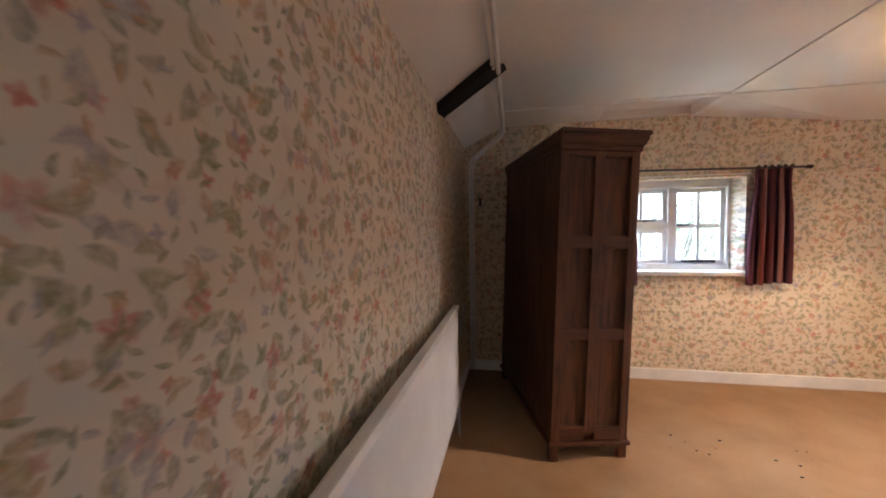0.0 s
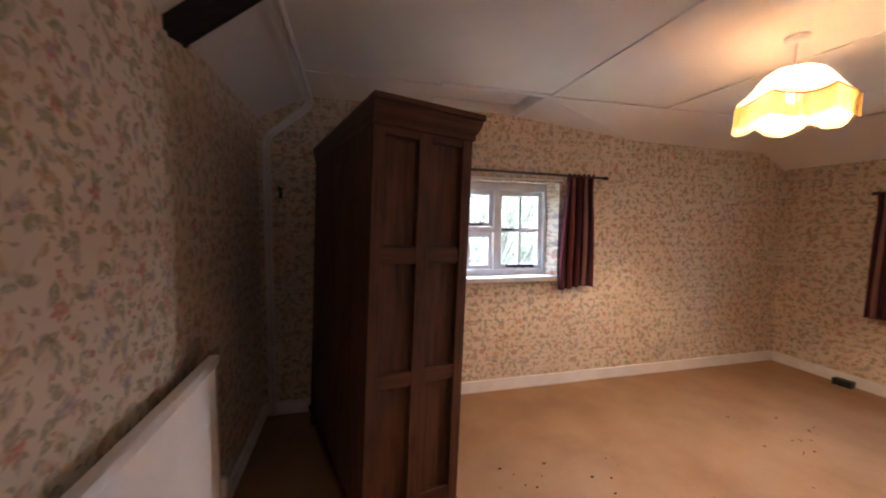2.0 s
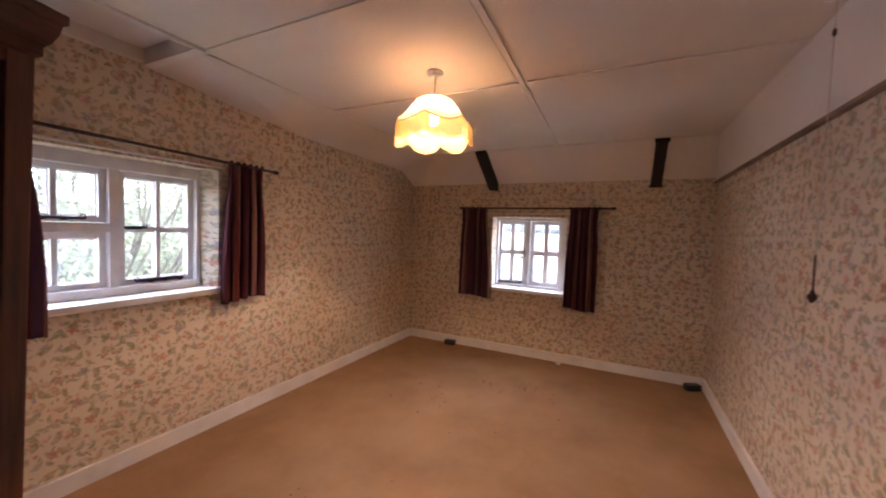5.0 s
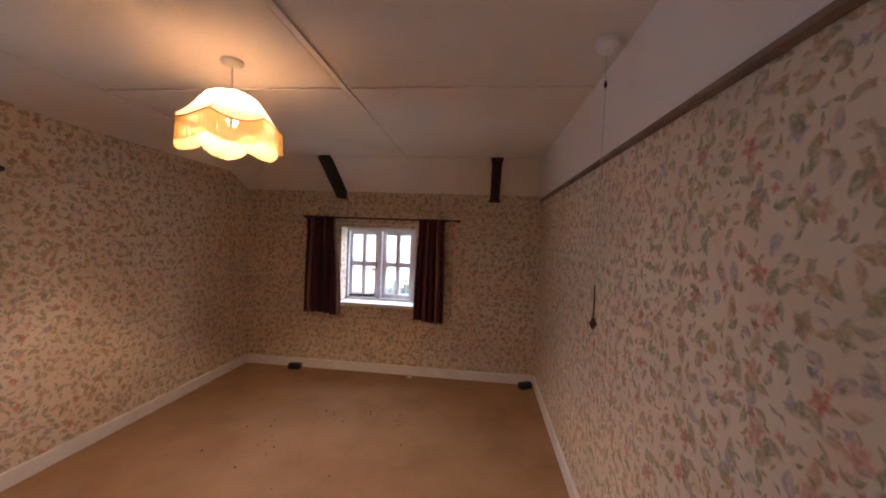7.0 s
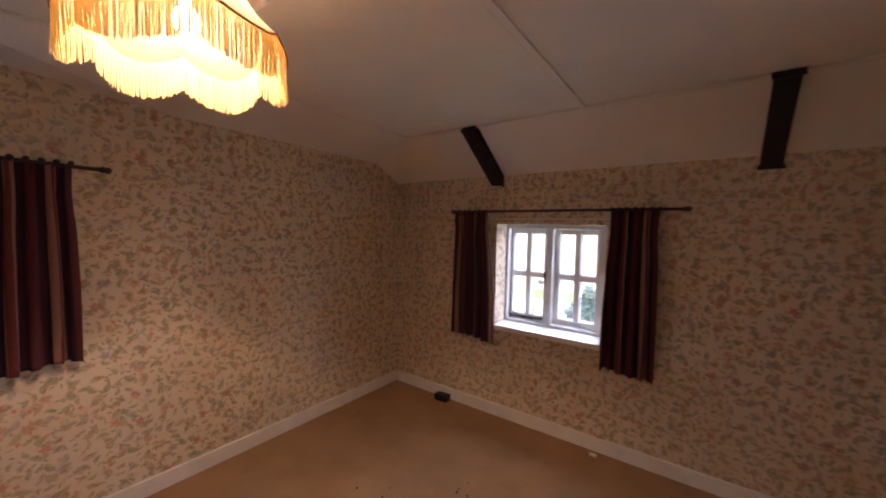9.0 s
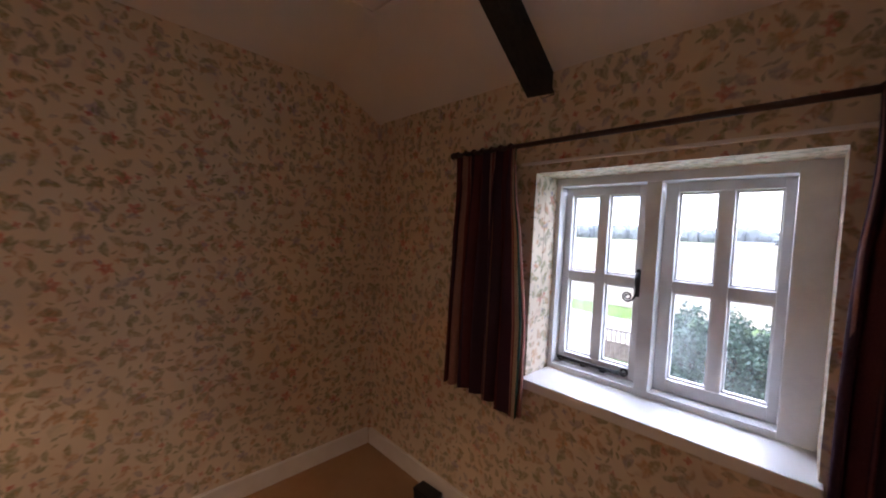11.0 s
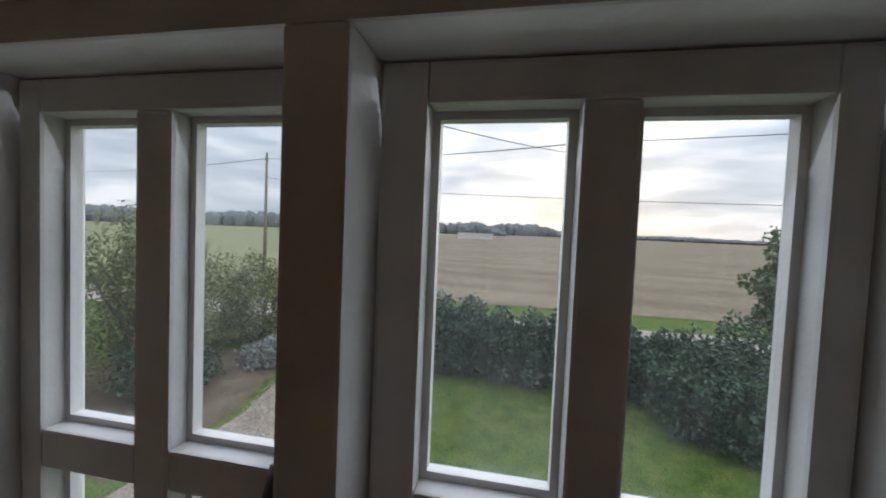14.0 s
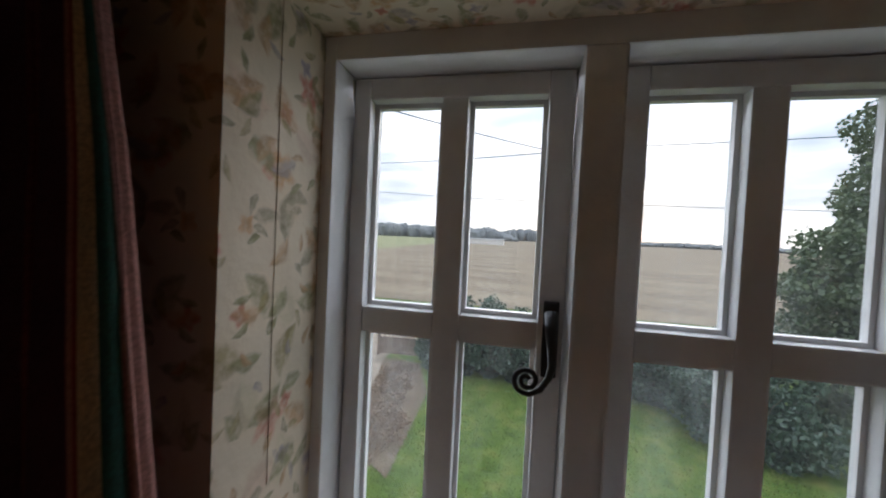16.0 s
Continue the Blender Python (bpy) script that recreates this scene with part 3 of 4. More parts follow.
bar2("frame_stile", -1.117, W2[1] + 0.002, W2[2] + 0.035, W2[3] + 0.002)
bar2("frame_stile", W2[0] - 0.002, -1.868, W2[2] + 0.035, W2[3] + 0.002)
bar2("mullion", -1.511, -1.460, 0.80, 1.588)
bar2("frame_head", -1.868, -1.117, 1.588, W2[3] + 0.002)
bar2("frame_cill", -1.868, -1.117, W2[2] + 0.02, 0.803)
bm = one(-0.015, FX + 0.01, W2[0] - 0.01, W2[1] + 0.018, W2[2] - 0.006, W2[2] + 0.034, 0.006)
part("window_sill", bm, WHITE, win2, "white painted sill board")
mm = Matrix.Translation((0.258, 0, 0)) @ m2
sash(win2, mm @ Matrix.Translation((1.119, 0, 0.805)), 0.339, 0.781, 0.028, 2, 2, 0.041, top=0.034, bottom=0.046, right=0.036)
sash(win2, mm @ Matrix.Translation((1.513, 0, 0.805)), 0.353, 0.781, 0.040, 2, 2, 0.043, top=0.034, bottom=0.046, right=0.027)
casement_handle(win2, Matrix.Translation((0.256, 0, 0)) @ m2 @ Matrix.Translation((1.440, 0, 1.205)))
casement_stay(win2, Matrix.Translation((0.256, 0, 0)) @ m2 @ Matrix.Translation((1.125, 0, 0.815)), 0.27)

structure("trim_paper_seam", one(0.105, FX, W2[1] - 0.001, W2[1] + 0.001, 1.02, W2[3] - 0.004), PAPER, "lifting edge of wallpaper in the window reveal", "wallpaper")

# north window: a tall light beside a pair of small ones; local x runs east, local y outwards
win1 = thing("window_1", "white painted wooden casement window in a deep papered reveal", "window", kind="structure")
FY = 0.14


def bar1(name, x0, x1, z0, z1):
    part(name, one(x0, x1, FY, FY + 0.11, z0, z1, 0.004), SASH, win1)


bar1("frame_stile", -2.690, W1[1] - 0.03, W1[2] + 0.03, W1[3] + 0.002)
bar1("frame_stile", W1[0] - 0.002, -3.600, W1[2] + 0.03, W1[3] + 0.002)
bar1("mullion", -3.165, -3.115, 1.035, 1.72)
bar1("frame_head", -3.600, -2.690, 1.72, W1[3] + 0.002)
bar1("frame_cill", -3.600, -2.690, W1[2] + 0.02, 1.035)
bar1("transom", -3.600, -3.165, 1.355, 1.408)
part("window_sill", one(W1[0] - 0.01, W1[1] + 0.012, -0.03, FY + 0.01, W1[2] - 0.005, W1[2] + 0.034, 0.006), WHITE, win1, "white painted sill board")
k = Matrix.Translation((0, FY + 0.035, 0))
sash(win1, k @ Matrix.Translation((-3.113, 0, 1.037)), 0.421, 0.681, 0.036, 2, 2, 0.026)
sash(win1, k @ Matrix.Translation((-3.598, 0, 1.410)), 0.431, 0.308, 0.034, 2, 1, 0.026)
sash(win1, k @ Matrix.Translation((-3.598, 0, 1.037)), 0.431, 0.316, 0.034, 2, 1, 0.026)
k = Matrix.Translation((0, FY + 0.033, 0))
casement_stay(win1, k @ Matrix.Translation((-2.77, 0, 1.045)) @ Matrix.Rotation(math.pi, 4, "Z") @ Matrix.Scale(-1, 4, (0, 1, 0)), 0.24)
casement_stay(win1, k @ Matrix.Translation((-3.55, 0, 1.418)), 0.26)
casement_stay(win1, k @ Matrix.Translation((-3.09, 0, 1.375)), 0.09)


# ---- curtains ----
def curtain(name, width, height, folds, seed, label, m, lead, striped=False, flap=0.04):
    """Gathered cloth, pinched at the heading and fuller at the hem; local x along the rod, z down from 0."""
    rnd = random.Random(seed)
    cols, rows = folds * 12, 30
    bm = bmesh.new()
    uvl = bm.loops.layers.uv.new("UVMap")
    ph = [rnd.uniform(-0.9, 0.9) for _ in range(folds + 2)]
    grid = []
    for j in range(rows + 1):
        v = j / rows
        flare = 0.90 + 0.10 * min(1, v * 1.6) - 0.05 * math.sin(math.pi * min(1, v * 3.2))
        line = []
        for i in range(cols + 1):
            u = i / cols
            a = u * folds * 2 * math.pi
            amp = 0.012 + 0.017 * min(1, max(0, (v - 0.05) * 2.5))
            kf = ph[int(u * folds)]
            y = amp * math.sin(a + kf * v) + 0.006 * math.sin(2.3 * a + 4 * v + kf)
            w = u if lead else 1 - u
            t = max(0.0, (w - 0.80) / 0.20)
            xs = (min(w, 0.80) / 0.80 - 0.5) * width * flare + 0.35 * amp * math.sin(2 * a + 1.3 * v) * (1 - t) + (flap * min(1, t * 5) + 0.012 * t) * min(1, 0.25 + 1.1 * v)
            x = xs if lead else -xs
            z = -v * height - (0.012 * math.sin(u * 5 + seed) if j == rows else 0)
            y = y * (1 - t) + (-0.040 + 0.047 * t) * min(1, t * 4) * min(1, 0.3 + v)
            if j < 3:
                y += 0.006 * math.sin(a * 3)
            line.append(bm.verts.new(m @ Vector((x, y, z))))
        grid.append(line)
    for j in range(rows):
        for i in range(cols):
            f = bm.faces.new((grid[j][i], grid[j][i + 1], grid[j + 1][i + 1], grid[j + 1][i]))
            for lp, (du, dv) in zip(f.loops, ((i, j), (i + 1, j), (i + 1, j + 1), (i, j + 1))):
                w = du / cols if lead else 1 - du / cols
                t = (w - 0.80) / 0.20
                zig = abs((w * folds * 0.9) % 2.0 - 1.0)
                lp[uvl].uv = ((0.575 - 0.31 * min(1, (t - 0.10) / 0.45)) / 2.5 if t > 0.10 and striped else (0.60 + 0.39 * zig) / 2.5, 1 - dv / rows)
    e = thing(name, label, "curtain", "curtains")
    cl = part("cloth", bm, CURTAIN, e, smooth=True)
    so = cl.modifiers.new("thickness", "SOLIDIFY")
    so.thickness = 0.003
    for i in range(folds + 1):
        c = m @ Vector(((i / folds - 0.5) * width * 0.88, 0.0, 0.012))
        part("curtain_ring", lathe(bmesh.new(), [(0.004, -0.012), (0.012, -0.006), (0.012, 0.006), (0.004, 0.012)], c, 8), RODWOOD, e)
    return e


def on_x(x, y, z):
    return Matrix.Translation((x, y, z))


def on_y(x, y, z):
    return Matrix.Translation((x, y, z)) @ Matrix.Rotation(-math.pi / 2, 4, "Z")


LAB = "short plum striped curtain"
curtain("curtain", 0.27, 0.955, 5, 1, LAB + ", beside the garden window", on_x(-2.455, -0.062, 1.842), 0)
curtain("curtain", 0.36, 0.99, 6, 2, LAB + ", bunched beside the wardrobe", on_x(-3.715, -0.062, 1.852), 1)
curtain("curtain", 0.33, 1.06, 6, 3, LAB + ", lit along its edge", on_y(-0.062, -0.875, 1.715), 1, True, 0.084)
curtain("curtain", 0.31, 1.085, 6, 4, LAB + ", hanging below the sill", on_y(-0.062, -2.135, 1.715), 0, False, 0.0)


def curtain_rod(label, a, b, wall):
    e = thing("curtain_rod", label, "curtain rod")
    a, b = Vector(a), Vector(b)
    part("rod", tube(bmesh.new(), [a, b], 0.010, 12), RODWOOD, e, smooth=True)
    d = (b - a).normalized()
    for p, s in ((a, -1), (b, 1)):
        part("finial", tube(bmesh.new(), [p + d * s * t for t in (0, 0.012, 0.02, 0.032, 0.044, 0.05)], 0.01, 12, [0.010, 0.016, 0.014, 0.017, 0.012, 0.003]), RODWOOD, e, smooth=True)
    for f in (0.06, 0.94):
        p = a.lerp(b, f)
        part("bracket", tube(bmesh.new(), [p, p + Vector(wall)], 0.007, 8), RODWOOD, e, smooth=True)


curtain_rod("dark wooden curtain rod over the garden window", (-3.98, -0.062, 1.868), (-2.24, -0.062, 1.838), (0, 0.08, 0))
curtain_rod("dark wooden curtain rod over the field window", (-0.062, -0.735, 1.722), (-0.062, -2.39, 1.722), (0.08, 0, 0))


def curtain_track(label, bm):
    tagged(finish("curtain_track", bm, WHITE), label, "curtain track")


curtain_track("thin white curtain track above the garden window", one(-3.72, -2.58, YN - 0.014, YN, 1.806, 1.818, 0.003))
curtain_track("thin white curtain track above the field window", one(XE - 0.014, XE, -2.02, -1.03, 1.656, 1.668, 0.003))

# ---- wardrobe ----
def wardrobe():
    W, L, H = 0.47, 1.235, 1.94
    e = thing("wardrobe", "dark-stained oak panelled wardrobe standing away from the wall", "wardrobe")
    e.matrix_basis = Matrix.Translation((-4.345, -1.345, 0.0)) @ Matrix.Rotation(radians(15.0), 4, "Z") @ Matrix.Rotation(radians(2.1), 4, "Y")
    part("body", one(0.012, W - 0.012, 0.032, L - 0.012, 0.10, H - 0.10), OAK_V, e)
    for x0, x1 in ((0.0, 0.05), (W - 0.05, W)):
        for y0, y1 in ((0.0, 0.05), (L - 0.05, L)):
            part("leg", one(x0, x1, y0, y1, 0.0, H - 0.09, 0.005), OAK_V, e)
    # panelled end
    part("middle_stile", one(W / 2 - 0.03, W / 2 + 0.03, 0.002, 0.03, 0.17, H - 0.11, 0.004), OAK_V, e)
    for z0, z1 in ((0.13, 0.21), (0.735, 0.80), (1.275, 1.345), (1.80, 1.86)):
        for x0, x1 in ((0.05, W / 2 - 0.03), (W / 2 + 0.03, W - 0.05)):
            part("rail", one(x0, x1, 0.003, 0.03, z0, z1, 0.004), OAK_H, e)
    for z0, z1 in ((0.21, 0.735), (0.80, 1.275), (1.345, 1.80)):
        for x0, x1 in ((0.05, W / 2 - 0.03), (W / 2 + 0.03, W - 0.05)):
            part("panel", one(x0 + 0.002, x1 - 0.002, 0.027, 0.034, z0 + 0.002, z1 - 0.002), OAK_V, e)
            bm = bmesh.new()
            for a in ((x0, x0 + 0.006, z0, z1), (x1 - 0.006, x1, z0, z1), (x0 + 0.006, x1 - 0.006, z0, z0 + 0.006), (x0 + 0.006, x1 - 0.006, z1 - 0.006, z1)):
                box(bm, a[0], a[1], 0.019, 0.029, a[2], a[3], 0.002)
            part("panel_moulding", bm, OAK_V, e)
    # boarded back
    n = 5
    for i in range(n):
        y0 = 0.05 + i * (L - 0.10) / n
        part("back_board", one(0.004, 0.013, y0 + 0.002, y0 + (L - 0.10) / n - 0.002, 0.12, H - 0.1, 0.002), OAK_V, e)
    # doors on the room side
    for y0, y1 in ((0.052, L / 2 - 0.002), (L / 2 + 0.002, L - 0.052)):
        d = part("door", one(W - 0.014, W + 0.006, y0, y1, 0.20, H - 0.12, 0.004), OAK_V, e)
        part("knob", lathe(bmesh.new(), [(0.006, 0), (0.006, 0.012), (0.016, 0.018), (0.013, 0.03)], (W + 0.006, y0 + 0.05 if y0 > L / 2 else y1 - 0.05, 1.0), 14, Matrix.Rotation(math.pi / 2, 4, "Y")), OAK_V, d)
    # plinth moulding and cornice, stepped outwards
    part("plinth_moulding", one(-0.014, W + 0.014, -0.014, L + 0.014, 0.098, 0.124, 0.008), OAK_H, e)
    bm = bmesh.new()
    rings = []
    for o, z in ((0.0, H - 0.11), (0.014, H - 0.105), (0.014, H - 0.082), (0.030, H - 0.070), (0.044, H - 0.045), (0.048, H - 0.026), (0.060, H - 0.022), (0.060, H)):
        rings.append([bm.verts.new(c) for c in ((-o * 0.3, -o, z), (W + o * 0.45, -o, z), (W + o * 0.45, L + o * 0.3, z), (-o * 0.3, L + o * 0.3, z))])
    for p, q in zip(rings, rings[1:]):
        for i in range(4):
            bm.faces.new((p[i], p[(i + 1) % 4], q[(i + 1) % 4], q[i]))
    bm.faces.new(rings[0][::-1])
    bm.faces.new(rings[-1])
    part("cornice", bm, OAK_H, e, "stepped cornice with a sharp overhang")
    # shaped apron under the end
    bm = bmesh.new()
    for i in range(12):
        x = 0.05 + i * (W - 0.10) / 12
        s = abs((i + 0.5) / 6 - 1)
        box(bm, x, x + (W - 0.10) / 12, 0.008, 0.026, 0.062 + 0.03 * (1 - s ** 3), 0.10)
    part("apron", bm, OAK_H, e)


wardrobe()


# ---- radiator ----
def radiator():
    y0, y1, z0, z1 = -3.10, -1.18, 0.24, 0.895
    x0, x1 = -4.948, -4.898
    e = thing("radiator", "white enamelled panel radiator on the papered wall", "radiator")
    bm = bmesh.new()
    n = 2 * int((y1 - y0 - 0.08) / 0.034)
    prof = [(y0, x1 - 0.012)]
    step = (y1 - y0 - 0.08) / n
    for i in range(n + 1):
        prof.append((y0 + 0.04 + i * step, x1 - (0.0 if i % 2 else 0.013)))
    prof.append((y1, x1 - 0.012))
    low = [bm.verts.new((x, y, z0 + 0.03)) for y, x in prof]
    high = [bm.verts.new((x, y, z1 - 0.035)) for y, x in prof]
    for i in range(len(prof) - 1):
        bm.faces.new((low[i], low[i + 1], high[i + 1], high[i]))
    part("panel", bm, ENAMEL, e)
    part("back_panel", one(x0 + 0.012, x1 - 0.014, y0, y1, z0 + 0.01, z1 - 0.01, 0.004), ENAMEL, e)
    part("top_seam", one(x0 + 0.012, x1 + 0.002, y0, y1, z1 - 0.036, z1, 0.008), ENAMEL, e)
    part("bottom_seam", one(x0 + 0.012, x1 + 0.002, y0, y1, z0, z0 + 0.032, 0.008), ENAMEL, e)
    for y in (y0 + 0.25, y1 - 0.25):
        part("bracket", one(XW, x0 + 0.014, y - 0.02, y + 0.02, z0 + 0.1, z1 - 0.1), ENAMEL, e)
    part("valve", tube(bmesh.new(), [(-4.913, y1 + 0.03, z0 + 0.10), (-4.913, y1 + 0.03, z0 + 0.04), (-4.913, y1 + 0.03, z0 - 0.02)], 0.012, 10, [0.018, 0.018, 0.010]), WHITE, e, smooth=True)
    part("valve_arm", tube(bmesh.new(), [(-4.918, y1 + 0.03, z0 + 0.018), (-4.918, y1 - 0.01, z0 + 0.018)], 0.010, 10), WHITE, e, smooth=True)
    part("tail_pipe", tube(bmesh.new(), [(-4.913, y1 + 0.03, z0), (-4.913, y1 + 0.03, 0.0)], 0.0075, 10), WHITE, e, smooth=True)


radiator()

# ---- pipes in the corner ----
e = thing("heating_pipes", "pair of white painted pipes climbing the corner", "pipes")
for o, nm in ((0.0, "pipe"), (0.028, "pipe")):
    y = YN - 0.018
    pts = [(-4.955 + o, y, 0.0), (-4.955 + o, y, 1.99 - o * 0.4), (-4.935 + o, y, 2.045 - o * 0.4), (-4.70 + o, y, 2.235 - o * 0.4), (-4.665 + o, y - 0.02, 2.270 - o * 0.3), (-4.655 + o, y - 0.07, 2.285 - o * 0.2), (-4.655 + o, -3.19, 2.297 - o * 0.2)]
    part(nm, tube(bmesh.new(), pts, 0.013, 10), WHITE, e, smooth=True)
for z in (0.5, 1.25, 1.75):
    part("pipe_clip", one(-4.972, -4.908, YN - 0.034, YN, z, z + 0.016, 0.003), WHITE, e)

e = thing("wall_hook", "small black iron hook on the papered corner", "hook")
part("plate", one(-4.87, -4.845, YN - 0.006, YN, 1.60, 1.68, 0.003), IRON, e)
part("hook", tube(bmesh.new(), [(-4.857, YN - 0.004, 1.65), (-4.857, YN - 0.05, 1.645), (-4.857, YN - 0.075, 1.655), (-4.857, YN - 0.08, 1.675)], 0.006, 8), IRON, e, smooth=True)


# ---- pendant lamp ----
def pendant():
    cx, cy = LAMP
    e = thing("pendant_lamp", "lit pendant lamp with a scalloped cream shade and gold fringe", "lamp")
    part("ceiling_rose", lathe(bmesh.new(), [(0.048, CEIL), (0.048, CEIL - 0.012), (0.036, CEIL - 0.026), (0.010, CEIL - 0.032)], (cx, cy, 0), 28), WHITE, e, "white plastic ceiling rose")
    part("flex", tube(bmesh.new(), [(cx, cy, CEIL - 0.03), (cx, cy, 2.15)], 0.004, 8), CORD, e)
    part("lampholder", lathe(bmesh.new(), [(0.014, 2.15), (0.018, 2.14), (0.018, 2.115), (0.014, 2.108)], (cx, cy, 0), 16), WHITE, e)
    b = part("bulb", lathe(bmesh.new(), [(0.012, 2.110), (0.013, 2.10), (0.024, 2.078), (0.028, 2.060), (0.024, 2.042), (0.012, 2.032), (0.002, 2.030)], (cx, cy, 0), 18), BULB, e, "glowing bulb", True)
    b.visible_shadow = False
    n, turn = 6, radians(14)
    seg, rows = 20, 12

    def hem(a):
        """Radius and height of the scalloped hem at an angle; the ribs pull it up and in."""
        f = (a * n / (2 * math.pi)) % 1.0
        bow = math.sin(math.pi * f)
        return 0.202 + 0.021 * bow, 2.052 - 0.042 * bow

    bm = bmesh.new()
    rings = []
    for j in range(rows + 1):
        v = j / rows
        ring = []
        for i in range(n * seg):
            a = i / (n * seg) * 2 * math.pi
            r1, z1 = hem(a)
            r, z = rings_co(v, a, hem)
            ring.append(bm.verts.new((cx + r * math.cos(a + turn), cy + r * math.sin(a + turn), z)))
        rings.append(ring)
    k = n * seg
    for p, q in zip(rings, rings[1:]):
        for i in range(k):
            bm.faces.new((p[i], p[(i + 1) % k], q[(i + 1) % k], q[i]))
    shade = part("shade", bm, SHADE, e, "cream woven fabric shade", True)
    part("shade_ring", lathe(bmesh.new(), [(0.044, 2.179), (0.050, 2.183), (0.050, 2.176), (0.044, 2.174)], (cx, cy, 0), 24), TRIM, e)
    bm = bmesh.new()
    tube(bm, [(cx + (hem(a)[0] + 0.002) * math.cos(a + turn), cy + (hem(a)[0] + 0.002) * math.sin(a + turn), hem(a)[1]) for a in np.linspace(0, 2 * math.pi, 145)], 0.0028, 6)
    part("hem_braid", bm, TRIM, shade, "brown braid along the hem")
    for i in range(n):
        a = i * 2 * math.pi / n
        pts = []
        for j in range(rows + 1):
            co = rings_co(j / rows, a, hem)
            pts.append((cx + (co[0] + 0.001) * math.cos(a + turn), cy + (co[0] + 0.001) * math.sin(a + turn), co[1]))
        part("rib", tube(bmesh.new(), pts, 0.0016, 6), TRIM, shade)
    rnd = random.Random(5)
    verts, faces = [], []
    for i in range(620):
        a = i / 620 * 2 * math.pi + rnd.uniform(-0.002, 0.002)
        r, z = hem(a)
        ln = 0.098 + rnd.uniform(-0.006, 0.004)
        w = 0.0011
        lean, out = rnd.uniform(-0.006, 0.006), rnd.uniform(-0.004, 0.004)
        o = len(verts)
        for f in (0, 0.5, 1.0):
            aa = a + lean * f
            rr = r + out * f * f
            for sx, sr in ((-1, 0), (1, 0), (0, 1)):
                verts.append((cx + (rr + sr * w) * math.cos(aa + turn + sx * w / r), cy + (rr + sr * w) * math.sin(aa + turn + sx * w / r), z - ln * f))
        for s in (0, 3):
            for x in range(3):
                faces.append((o + s + x, o + s + (x + 1) % 3, o + s + 3 + (x + 1) % 3, o + s + 3 + x))
    me = bpy.data.meshes.new("fringe")
    me.from_pydata(verts, [], faces)
    me.materials.append(FRINGE)
    f = new("fringe", me)
    f.parent = e
    tagged(f, "gold thread fringe", kind="stuff")


def rings_co(v, a, hem):
    r1, z1 = hem(a)
    ks, rs, zs = (0, 0.15, 0.32, 0.5, 0.7, 0.86, 1.0), (0.048, 0.078, 0.102, 0.123, 0.150, 0.176, 0.202), (2.182, 2.178, 2.164, 2.140, 2.102, 2.073, 2.052)
    bow = max(0.0, v - 0.2) / 0.8
    return float(np.interp(v, ks, rs)) + (r1 - 0.202) * bow, float(np.interp(v, ks, zs)) + (z1 - 2.052) * bow ** 2


pendant()

# ---- pull cord by the south wall ----
px, py = -2.44, -3.126
e = thing("pull_cord_switch", "white ceiling pull switch with a cord and dark acorn weight", "light switch")
part("switch_base", lathe(bmesh.new(), [(0.045, CEIL), (0.045, CEIL - 0.02), (0.030, CEIL - 0.045), (0.008, CEIL - 0.055)], (px, py, 0), 24), WHITE, e, "white plastic switch")
part("cord", tube(bmesh.new(), [(px, py, CEIL - 0.05), (px, py, 1.33)], 0.0016, 6), CORD, e)
part("cord_connector", lathe(bmesh.new(), [(0.003, 2.18), (0.006, 2.172), (0.006, 2.16), (0.003, 2.152)], (px, py, 0), 10), RUST, e)
part("lower_cord", tube(bmesh.new(), [(px, py, 1.39), (px, py, 1.255)], 0.003, 6), RUST, e, "dark frayed cord end")
part("acorn", lathe(bmesh.new(), [(0.003, 1.265), (0.007, 1.259), (0.007, 1.253), (0.014, 1.245), (0.0145, 1.236), (0.009, 1.225), (0.003, 1.217)], (px, py, 0), 16), RUST, e, "dark wooden acorn", True)


# ---- small things on the floor ----
def bait_box(label, x, y, rz):
    e = thing("bait_box", label, "bait box", "bait boxes", (x, y, 0))
    e.rotation_euler = (0, 0, radians(rz))
    part("base", one(-0.035, 0.035, -0.065, 0.065, 0.0, 0.035, 0.006), BLACK, e)
    part("lid", one(-0.038, 0.038, -0.068, 0.068, 0.034, 0.058, 0.010), BLACK, e)
    part("entry", one(-0.040, -0.030, -0.018, 0.018, 0.004, 0.028, 0.002), BEAM, e)


bait_box("black plastic bait box against the skirting board", -0.055, -0.62, 4)
bait_box("black plastic bait box in the corner by the skirting", -0.085, -3.18, 28)
tagged(finish("paper_tag", one(-0.075, -0.045, -1.965, -1.92, 0.001, 0.012, 0.002, None), WHITE), "crumpled white paper tag on the carpet", "litter")

rnd = random.Random(11)
bm = bmesh.new()
for cx, cy, sp, n in ((-1.21, -1.08, 0.03, 4), (-1.45, -1.15, 0.03, 4), (-1.57, -1.25, 0.02, 3), (-0.99, -1.42, 0.06, 6), (-1.09, -1.57, 0.04, 4), (-0.89, -1.82, 0.05, 12), (-0.96, -2.02, 0.05, 5), (-2.81, -1.0, 0.03, 3), (-3.0, -1.18, 0.05, 3), (-3.38, -1.02, 0.1, 4), (-1.9, -1.6, 0.8, 14)):
    for _ in range(n):
        x, y = rnd.gauss(cx, sp), rnd.gauss(cy, sp)
        s = rnd.uniform(0.003, 0.007)
        bmesh.ops.create_icosphere(bm, subdivisions=1, radius=s, matrix=Matrix.Translation((x, y, s * 0.5)) @ Matrix.Diagonal((rnd.uniform(0.8, 2.0), 1, 0.7, 1)))
